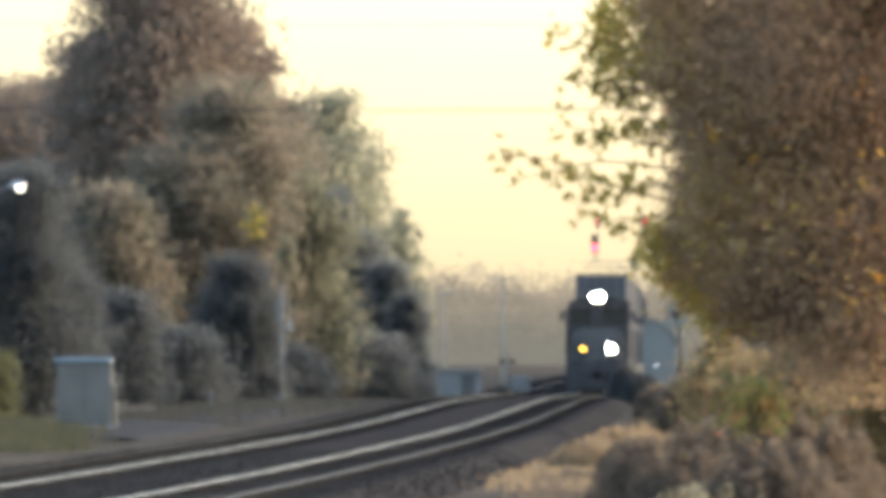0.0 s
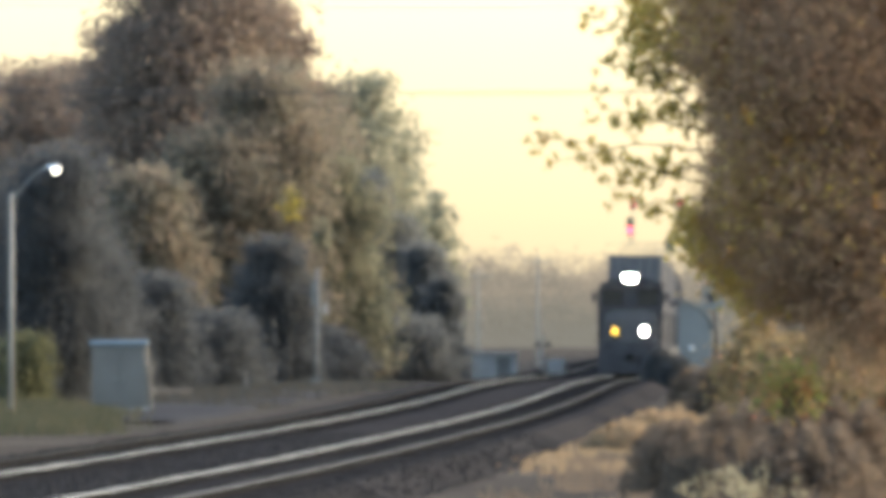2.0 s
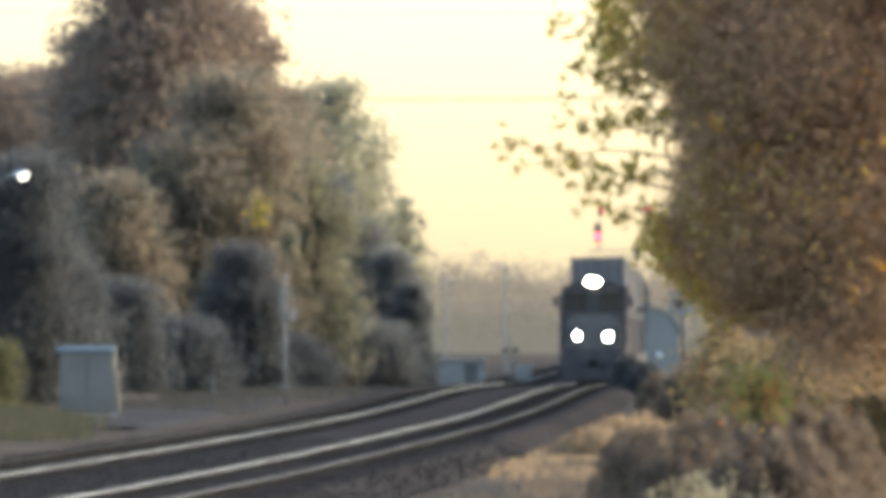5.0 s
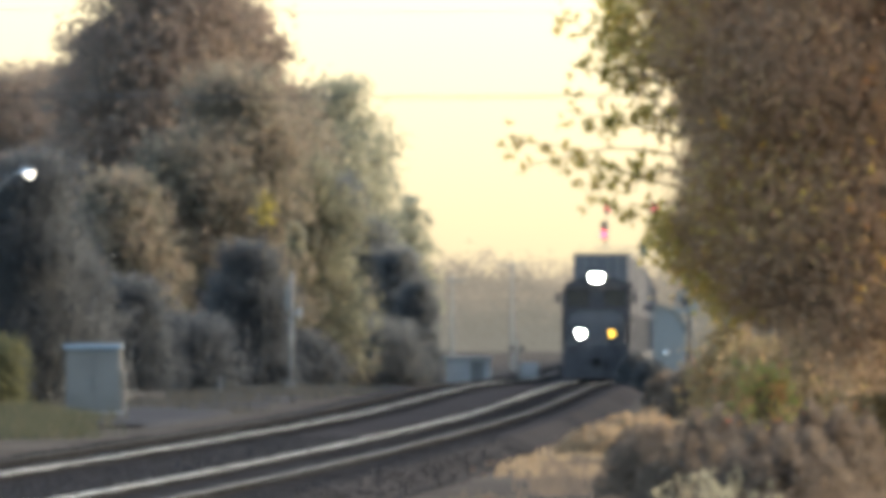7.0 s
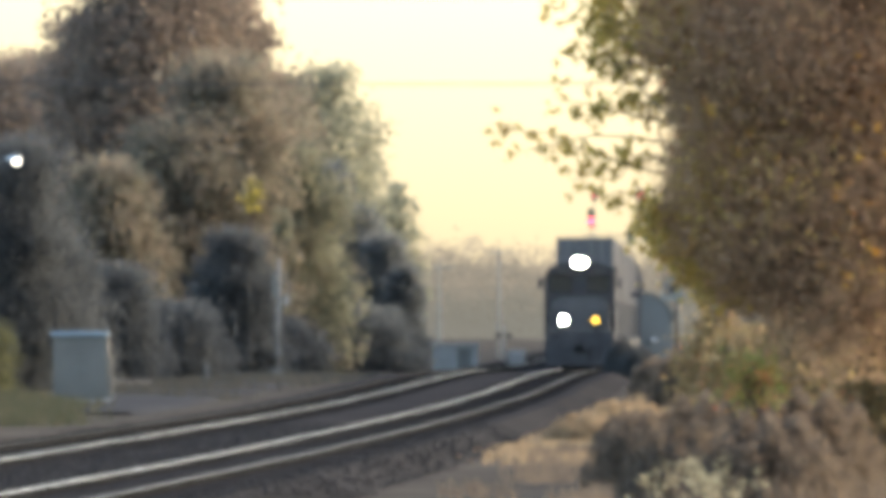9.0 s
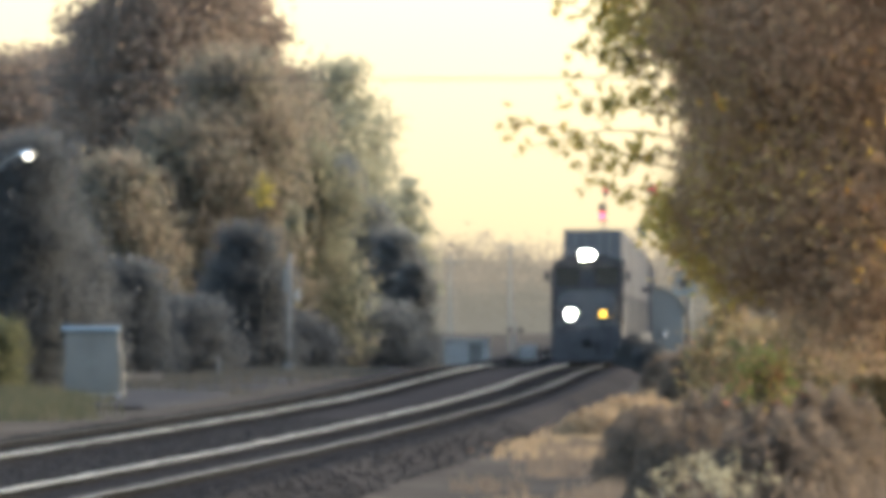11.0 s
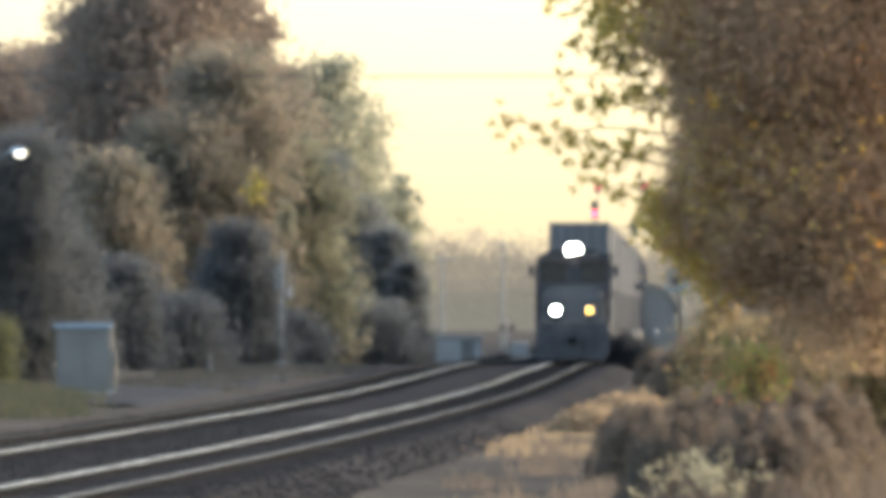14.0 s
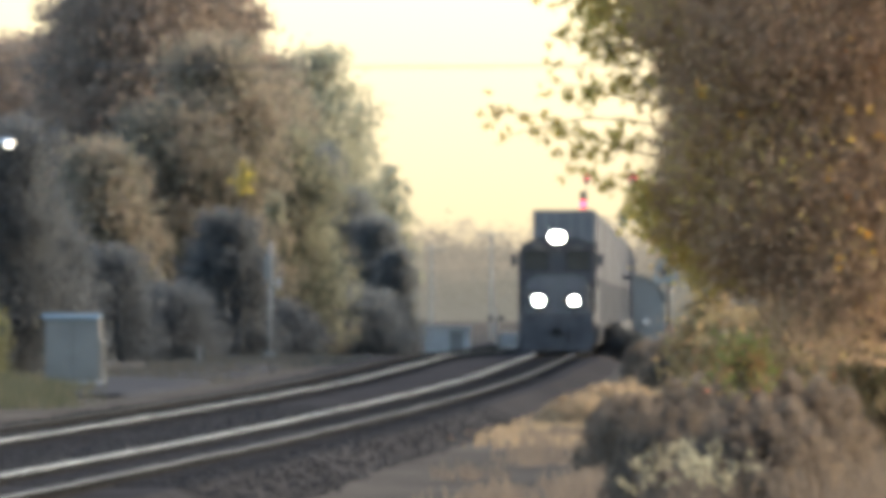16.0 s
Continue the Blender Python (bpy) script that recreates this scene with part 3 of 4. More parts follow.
grass("weeds", "grey-brown low weeds on the cinder ground", SPOTS, BRUSH, 52, 0.3, 0.025)
SPOTS = [(at_uv(rg.uniform(1230, 1680), 700, d)[0], d, 0.35, 100) for d in [150 + rg.random() * 70 for i in range(30)]]
grass("dry_brush", "tall dry brown brush stalks beside the track", SPOTS, BRUSH, 55, 1.0, 0.005)
SPOTS = [(at_uv(rg.uniform(-60, 130), 700, d)[0], d, 1.2, 150) for d in [380 + rg.random() * 110 for i in range(34)]]
grass("green_grass", "green and straw-coloured grass by the cabinet", SPOTS, GREEN_GRASS, 53, 0.4, 0.03)
SPOTS = [(track_x(d, rg.uniform(-15, -10)), d, 1.2, 80) for d in [480 + rg.random() * 200 for i in range(40)]]
grass("dry_grass", "dull dry grass along the tree row", SPOTS, DIMGRASS, 54, 0.35, 0.04)


def seed_weeds():
    rng = np.random.default_rng(61)
    thing = tagged(new("flower_weeds"), "pale dry seed heads on thin stems by the brush", "weeds", kind="stuff")
    bm, tips = fresh(), []
    for i in range(60):
        d = 132 + rng.random() * 16
        u = 1262 + rng.normal() * 58
        p = P(u, 818 + abs(u - 1262) * 0.25 + rng.random() * 70, d)
        z0 = ground_z(d)
        rod(bm, (p.x + rng.normal() * 0.06, d, z0), (p.x, d, p.z), 0.005, 0.003, 4)
        for j in range(5):
            tips.append((p.x + rng.normal() * 0.035, d + rng.normal() * 0.03, p.z - abs(rng.normal()) * 0.06))
    part("stems", bm, BRUSH, thing)
    tips = np.array(tips)
    leaf_mesh("seed_heads", leaf_cloud(rng, tips, np.full((len(tips), 3), 0.03), len(tips) * 4, 0.032, shell=0.1), SEED, thing)


seed_weeds()

# ---- far woods and distance ----


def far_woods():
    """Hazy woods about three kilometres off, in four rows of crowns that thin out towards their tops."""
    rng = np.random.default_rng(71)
    # The haze is put into each row's glow, palest in the farthest row.
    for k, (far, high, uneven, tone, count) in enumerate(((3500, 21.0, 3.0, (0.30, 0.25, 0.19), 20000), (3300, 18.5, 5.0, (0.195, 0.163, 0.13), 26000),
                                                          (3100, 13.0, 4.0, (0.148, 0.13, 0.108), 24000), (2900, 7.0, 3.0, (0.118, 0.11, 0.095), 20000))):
        haze = bpy.data.materials.new("far woods glowing in haze tone")
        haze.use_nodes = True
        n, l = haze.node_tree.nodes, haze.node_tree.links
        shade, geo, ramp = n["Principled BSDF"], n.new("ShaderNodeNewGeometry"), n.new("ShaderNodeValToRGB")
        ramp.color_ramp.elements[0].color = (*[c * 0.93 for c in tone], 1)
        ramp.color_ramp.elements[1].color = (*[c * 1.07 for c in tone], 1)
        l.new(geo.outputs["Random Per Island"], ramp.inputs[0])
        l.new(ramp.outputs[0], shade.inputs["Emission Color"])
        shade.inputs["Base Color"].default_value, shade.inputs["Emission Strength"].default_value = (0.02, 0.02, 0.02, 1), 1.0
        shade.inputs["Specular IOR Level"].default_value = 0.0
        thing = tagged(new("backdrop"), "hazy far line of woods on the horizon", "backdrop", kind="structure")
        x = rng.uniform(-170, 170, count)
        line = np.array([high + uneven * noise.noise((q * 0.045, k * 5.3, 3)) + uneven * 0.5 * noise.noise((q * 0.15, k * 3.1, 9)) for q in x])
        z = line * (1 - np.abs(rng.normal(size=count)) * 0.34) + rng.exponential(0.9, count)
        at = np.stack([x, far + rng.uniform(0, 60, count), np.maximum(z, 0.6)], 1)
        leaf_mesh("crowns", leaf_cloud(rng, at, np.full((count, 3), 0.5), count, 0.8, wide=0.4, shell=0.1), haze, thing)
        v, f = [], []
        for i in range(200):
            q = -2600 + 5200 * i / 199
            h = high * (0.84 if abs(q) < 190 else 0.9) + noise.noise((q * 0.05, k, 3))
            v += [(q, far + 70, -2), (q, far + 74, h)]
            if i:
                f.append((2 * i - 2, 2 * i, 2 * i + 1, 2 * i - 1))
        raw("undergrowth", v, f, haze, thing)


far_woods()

# ---- trackside things ----


def relay_cabinet():
    d = 466.0
    x0, x1 = at_uv(116, 0, d)[0], at_uv(214, 0, d)[0]
    z0, w = ground_z(d), x1 - x0
    h = at_uv(0, 609, d)[1] - z0
    thing = tagged(new("relay_cabinet"), "weathered grey sheet metal relay cabinet with a sky-lit blue roof", "cabinet")
    thing.location = ((x0 + x1) / 2, d, z0)
    part("base", box(fresh(), -w / 2 - 0.08, w / 2 + 0.1, -0.08, 1.3, -0.15, 0.14, 0.02), mat("stained concrete", (0.32, 0.31, 0.29), 0.9, scale=2, bump=0.3), thing, "concrete base slab")
    bm = box(fresh(), -w / 2, w / 2, 0, 1.2, 0.14, h - 0.1, 0.025)
    part("body", bm, GREYMETAL, thing)
    bm = box(fresh(), -w / 2 - 0.09, w / 2 + 0.03, -0.12, 1.3, h - 0.1, h + 0.04, 0.03)
    part("roof", bm, SKYLIT_ROOF, thing, "overhanging roof sheet tinted blue by sky light")
    for s in (-1, 1):
        door = part("door", box(fresh(), min(0.02 * s, s * (w / 2 - 0.08)), max(0.02 * s, s * (w / 2 - 0.08)), -0.03, 0.0, 0.28, h - 0.22, 0.012), GREYMETAL, thing)
        part("handle", rod(fresh(), (s * 0.12, -0.06, h * 0.45), (s * 0.12, -0.06, h * 0.55), 0.015), GALV, door, "dull metal handle")
        bm = fresh()
        for k in range(6):
            box(bm, s * w * 0.27 - 0.18, s * w * 0.27 + 0.18, -0.045, -0.028, 0.42 + k * 0.06, 0.45 + k * 0.06)
        part("louvre", bm, GREYMETAL, door)
    part("side_box", box(fresh(), w / 2, w / 2 + 0.14, 0.15, 0.9, 0.1, h * 0.66, 0.02), GREYMETAL, thing, "grey cable box on the side")


def mast_light():
    d = 640.0
    x, z0 = at_uv(515, 0, d)[0], ground_z(d)
    top = at_uv(0, 478, d)[1] - z0
    thing = tagged(new("utility_pole"), "pale grey pole with a footing box beside the gravel", "pole")
    thing.location = (x, d, z0)
    part("pole", rod(fresh(), (0, 0, -0.2), (0.02, 0, top), 0.10, 0.075, 12), WOODPOLE, thing, smooth=True)
    part("footing", box(fresh(), -0.28, 0.22, -0.2, 0.2, -0.1, 0.5, 0.05), GREYMETAL, thing, "pale concrete footing box")
    bm = box(fresh(), 0.28, 0.46, -0.16, 0.1, 3.25, 3.75, 0.04)
    rod(bm, (0, 0, 3.5), (0.3, 0, 3.5), 0.03)
    part("meter_box", bm, DULLWHITE, thing, "small white meter box on a bracket")
    part("sleeve", box(fresh(), -0.3, -0.06, -0.12, 0.12, 3.6, 4.7, 0.03), GREYMETAL, thing, "grey conduit cover")
    for z in (1.2, 2.4, 3.1):
        part("band", rod(fresh(), (0, 0, z), (0, 0, z + 0.08), 0.115, 0.115, 12), GALV, thing)


def street_lamp(u, v, d, reach, label, seed):
    """A lamp head on a curved arm from a tall pole to the left of it."""
    head = P(u, v, d)
    px, z0 = head.x - reach, ground_z(d)
    thing = tagged(new("street_lamp"), label, "street lamp", "street lamps")
    thing.location = (px, d, z0)
    hz = head.z - z0
    part("pole", rod(fresh(), (0, 0, -0.2), (0, 0, hz - 0.75), 0.10, 0.07, 12), HAZEPOLE, thing, smooth=True)
    curve = [Vector((reach * 0.9 * k / 8, 0, hz - 1.0 + math.sin(k * math.pi / 16))) for k in range(9)]
    bm = tube(fresh(), curve, [0.03] * 9, 8)
    part("arm", bm, GALV, thing, "curved galvanised arm", True)
    bm = fresh()
    bmesh.ops.create_uvsphere(bm, u_segments=14, v_segments=8, radius=1.0)
    for vt in bm.verts:
        vt.co = Vector((reach + vt.co.x * 0.24, vt.co.y * 0.14, hz + max(vt.co.z, -0.45) * 0.10))
    lamp_head = part("lamp_head", bm, GLINT, thing, "polished lamp housing glinting in the sun", True)
    bm = fresh()
    bmesh.ops.create_uvsphere(bm, u_segments=12, v_segments=6, radius=1.0)
    for vt in bm.verts:
        vt.co = Vector((reach + 0.06 + vt.co.x * 0.12, vt.co.y * 0.10, hz - 0.04 + min(vt.co.z, 0.1) * 0.11))
    part("bowl", bm, LAMP_GLINT, lamp_head, "frosted lamp bowl glowing as a glint", True)


def overhead_wires():
    d = 330.0
    poles = []
    for u in (-620, 2250):
        x, z0 = at_uv(u, 0, d)[0], ground_z(d)
        pole = tagged(new("utility_pole"), "brown timber utility pole carrying cables across the line", "pole", "cable poles")
        pole.location = (x, d, z0)
        part("pole", rod(fresh(), (0, 0, -0.3), (0, 0, 11.2), 0.16, 0.11, 12), WOODPOLE, pole, smooth=True)
        part("crossarm", box(fresh(), -0.06, 0.06, -1.1, 1.1, 10.3, 10.42, 0.01), WOODPOLE, pole)
        poles.append((x, z0))
    for v_mid, v_end, off, r in ((173, 150, 0.0, 0.012), (178, 152, 0.02, 0.008), (22, 0, 0.9, 0.006)):
        a, b = P(-620, v_end, d), P(2250, v_end - 12, d)
        sag = (v_mid - v_end) * d / FOCAL
        n = 40
        points = [a.lerp(b, k / n) + Vector((0, off, -sag * 4 * (k / n) * (1 - k / n))) for k in range(n + 1)]
        bm = tube(fresh(), points, [r] * (n + 1), 6)
        tagged(link("overhead_cable", bm, WIRE, None), "dark cable sagging across the line between poles", "cable", "overhead cables")


def track_sign():
    d = 450.0
    c, z0 = P(1214, 530, d), ground_z(d)
    thing = tagged(new("trackside_sign"), "pale square sign with a dark disc on a leaning post", "sign")
    thing.location = (c.x, d, z0)
    h = c.z - z0
    part("plate", box(fresh(), -0.36, 0.36, -0.02, 0.02, h - 0.40, h + 0.36, 0.012), SIGNBACK, thing, "dull pale sheet metal plate")
    bm = fresh()
    bmesh.ops.create_cone(bm, cap_ends=True, segments=20, radius1=0.15, radius2=0.15, depth=0.02, matrix=pose(-0.03, -0.032, h, 90))
    part("disc", bm, BLACK, thing, "dark disc on the plate")
    bm = fresh()
    rod(bm, (0.55, 0.05, -0.2), (0.28, 0.05, 1.0), 0.055, 0.05)
    rod(bm, (0.28, 0.05, 1.0), (0.12, 0.05, 1.9), 0.05, 0.045)
    rod(bm, (0.12, 0.05, 1.9), (0.02, 0.05, h + 0.3), 0.045, 0.04)
    part("post", bm, BARK, thing, "dark leaning timber post", True)


def signal_gantry():
    d = 800.0
    x = track_x(d, 3.9)
    z0 = ground_z(d)
    thing = tagged(new("signal_gantry"), "cantilever railway signal with red lamps over the track", "railway signal")
    thing.location = (x, d, z0)
    arm_z = P(0, 436, d).z - z0
    bm = fresh()
    rod(bm, (0, 0, -0.2), (0, 0, arm_z + 0.6), 0.14, 0.12, 12)
    part("mast", bm, GALV, thing, smooth=True)
    hx = P(1066, 0, d).x - x
    bm = fresh()
    for z in (arm_z, arm_z - 0.35):
        rod(bm, (0, 0, z), (hx - 0.5, 0, z), 0.03, 0.03, 6)
    for i in range(9):
        xa = (hx - 0.5) * i / 9
        xb = (hx - 0.5) * (i + 1) / 9
        rod(bm, (xa, 0, arm_z - 0.35 * (i % 2)), (xb, 0, arm_z - 0.35 * ((i + 1) % 2)), 0.018, 0.018, 5)
    part("arm", bm, GALV, thing, "thin lattice arm")
    for ux, v, lens in ((1068, 412, 0.16), (1074, 366, 0.08), (1157, 364, 0.05)):
        q = P(ux, v, d)
        cx, cz = q.x - x, q.z - z0
        head = part("signal_head", box(fresh(), cx - 0.16, cx + 0.16, -0.05, 0.22, cz - 0.28, cz + 0.72 if v > 400 else cz + 0.3, 0.05), BLACK, thing, "black signal head")
        bm = fresh()
        bmesh.ops.create_cone(bm, cap_ends=True, segments=16, radius1=lens, radius2=lens * 0.95, depth=0.03, matrix=pose(cx, -0.075, cz, 90))
        part("lens", bm, LAMP_RED, head, "glowing red lens")
        bm = fresh()
        rod(bm, (cx, 0.1, arm_z - 0.05), (cx, 0.1, cz), 0.035, 0.035, 6)
        part("bracket", bm, GALV, head)
    q = P(1139, 440, d)
    part("rear_head", box(fresh(), q.x - x - 0.22, q.x - x + 0.2, -0.1, 0.2, q.z - z0 - 0.4, q.z - z0 + 0.45, 0.05), mat("dark teal paint", (0.05, 0.10, 0.11), 0.5), thing, "dark teal signal back")


def signal_hut():
    d = 640.0
    x0, z0 = P(1156, 0, d).x, ground_z(d)
    w, h, eave = P(1213, 0, d).x - x0, P(0, 537, d).z - z0, P(0, 588, d).z - z0
    thing = tagged(new("signal_hut"), "pale green-grey sheet metal trackside hut with a curved roof", "hut")
    thing.location = (x0, d, z0)
    arc = [(w * math.sin(k * math.pi / 16), eave + (h - eave) * math.cos(k * math.pi / 16)) for k in range(9)]
    part("wall", prism(fresh(), [(w - 0.03, -0.1), (0, -0.1)] + [(x * 0.97, z - 0.05) for x, z in arc], 0, 3.0), PALEWALL, thing, "pale sheet walls")
    bm = fresh()
    prism(bm, arc + [(x + 0.06, z + 0.05) for x, z in reversed(arc)], -0.12, 3.1)
    part("roof", bm, PALEWALL, thing, "curved metal roof sheet")
    part("door", box(fresh(), 0.3, 0.95, -0.03, 0, 0.05, eave - 0.1, 0.012), PALEWALL, thing)
    lamp = P(1177, 622, d)
    bm = fresh()
    bmesh.ops.create_uvsphere(bm, u_segments=12, v_segments=8, radius=0.12, matrix=Matrix.Translation((lamp.x - x0, -0.12, lamp.z - z0)))
    part("lamp", bm, GLINT, thing, "polished lamp on the wall", True)
    q = P(1148, 541, d)
    part("vent", box(fresh(), q.x - x0 - 0.25, q.x - x0 + 0.2, -0.2, 0.2, q.z - z0 - 0.12, q.z - z0 + 0.1, 0.03), BLACK, thing, "dark vent cowl at the eave")


def far_sheds():
    d = 800.0
    x0, x1, z0 = P(788, 0, d).x, P(868, 0, d).x, ground_z(d)
    h = P(0, 628, d).z - z0
    thing = tagged(new("equipment_shed"), "low pale equipment shed with a flat roof", "shed")
    thing.location = (x0, d, z0)
    w = x1 - x0
    part("wall", box(fresh(), 0, w, 0, 2.2, -0.1, h - 0.14, 0.02), DULLWHITE, thing)
    part("roof", box(fresh(), -0.1, w + 0.1, -0.15, 2.4, h - 0.14, h, 0.03), DULLWHITE, thing, "pale flat roof")
    part("door", box(fresh(), w * 0.55, w * 0.85, -0.03, 0, 0.05, h - 0.25, 0.01), GREYMETAL, thing)
    d = 790.0
    x, z0 = P(921, 0, d).x, ground_z(d)
    thing = tagged(new("crossing_mast"), "white crossing mast with a pale control box", "crossing signal")
    thing.location = (x, d, z0)
    part("mast", rod(fresh(), (-0.22, 0, -0.1), (-0.22, 0, 2.5), 0.06, 0.05, 10), DULLWHITE, thing, "dull white mast")
    part("control_box", box(fresh(), 0.0, 0.95, 0, 0.6, 0.0, 1.15, 0.04), DULLWHITE, thing, "pale control box")
    for s in (-1, 1):
        bm = fresh()
        bmesh.ops.create_cone(bm, cap_ends=True, segments=14, radius1=0.15, radius2=0.15, depth=0.1, matrix=pose(-0.22 + s * 0.3, -0.1, 1.95, 90))
        part("lamp", bm, BLACK, thing, "dark crossing lamp")
    part("crossarm", rod(fresh(), (-0.52, 0, 1.95), (0.08, 0, 1.95), 0.03), BLACK, thing)
    for u, v, d in ((906, 455, 1150), (800, 480, 1100)):
        q, z0 = P(u, v, d), ground_z(d)
        thing = tagged(new("utility_pole"), "far grey utility pole by the woods", "pole", "far poles")
        thing.location = (q.x, d, z0)
        part("pole", rod(fresh(), (0, 0, -0.2), (0, 0, q.z - z0), 0.13, 0.09, 8), HAZEPOLE, thing)
        part("crossarm", box(fresh(), -1.1, 1.1, -0.06, 0.06, q.z - z0 - 0.6, q.z - z0 - 0.48), HAZEPOLE, thing)


def gravel_and_stones():
    ds = [420 + i * 10 for i in range(34)]
    v, f = [], []
    for i, d in enumerate(ds):
        z = ground_z(d) + 0.11
        j = 0.5 * noise.noise((d * 0.05, 2, 0))
        v += [(track_x(d, -10.2 + j), d, z - 0.1), (track_x(d, -10.6 + j), d, z), (track_x(d, -14.0 + j), d, z), (track_x(d, -14.6 + j), d, z - 0.1)]
        if i:
            f += [((i - 1) * 4 + k, (i - 1) * 4 + k + 1, i * 4 + k + 1, i * 4 + k) for k in range(3)]
    tagged(raw("gravel_road", v, f, mat("pale gravel", (0.045, 0.045, 0.047), 0.95, scale=0.5, vary=0.35, fine=6, bump=0.8, gloss=0.0)), "grey gravel service road beside the tracks", "road", kind="structure")
    stone = mat("pale limestone", (0.62, 0.60, 0.56), 0.8, scale=4, vary=0.2, bump=0.4)
    rng = random.Random(12)
    for u, vv, size in ((921, 757, 0.22), (935, 768, 0.12), (700, 830, 0.10), (1015, 705, 0.14), (560, 842, 0.07), (648, 860, 0.06), (870, 800, 0.07)):
        d = FOCAL * 2.58 / (vv - LEVEL)
        d = FOCAL * (2.2 - ground_z(d) - 0.02) / (vv - LEVEL)
        bm = fresh()
        bmesh.ops.create_icosphere(bm, subdivisions=2, radius=size)
        for q in bm.verts:
            q.co *= 0.75 + 0.5 * noise.noise(q.co * 6 + Vector((u, 0, 0)))
            q.co.z *= 0.6
        ob = link("stone", bm, stone)
        ob.location = (P(u, 0, d).x, d, ground_z(d) + size * 0.3)
        tagged(ob, "pale broken stone lying on the cinders", "stone", "loose stones")


def marker_post():
    d = 570.0
    p, z0 = P(389, 664, d), ground_z(d)
    thing = tagged(new("marker_post"), "short grey marker post by the gravel road", "post")
    thing.location = (p.x, d, z0)
    part("post", box(fresh(), -0.06, 0.06, -0.05, 0.05, -0.2, p.z - z0, 0.015), WOODPOLE, thing)
    part("cap", box(fresh(), -0.075, 0.075, -0.065, 0.065, p.z - z0, p.z - z0 + 0.05, 0.015), GALV, thing)


marker_post()
relay_cabinet()
mast_light()
street_lamp(48, 302, 430.0, 1.25, "street lamp on a curved arm before a dark evergreen", 1)
street_lamp(362, 172, 716.0, 1.2, "street lamp on a curved arm among russet trees", 2)
overhead_wires()
track_sign()
signal_gantry()
signal_hut()
far_sheds()
gravel_and_stones()

# ---- the train; each vehicle starts at its front end, on the rails, and reaches back along y ----


def bogie(parent, y, axles=2, pitch=1.8):
    half = (axles - 1) * pitch / 2
    bm = fresh()
    for s in (-1, 1):
        box(bm, s * 1.05 - 0.09, s * 1.05 + 0.09, y - half - 0.6, y + half + 0.6, 0.42, 0.78, 0.05)
    box(bm, -1.0, 1.0, y - 0.25, y + 0.25, 0.45, 0.85)
    truck = part("bogie", bm, BLACK, parent, "black bogie frame")
    for i in range(axles):
        bm = fresh()
        for s in (-1, 1):
            bmesh.ops.create_cone(bm, cap_ends=True, segments=20, radius1=0.5, radius2=0.5, depth=0.13, matrix=pose(s * 0.75, y - half + i * pitch, 0.5, 0, 90))
        rod(bm, (-0.75, y - half + i * pitch, 0.5), (0.75, y - half + i * pitch, 0.5), 0.08)
        part("wheelset", bm, RUST, truck, "steel wheelset")


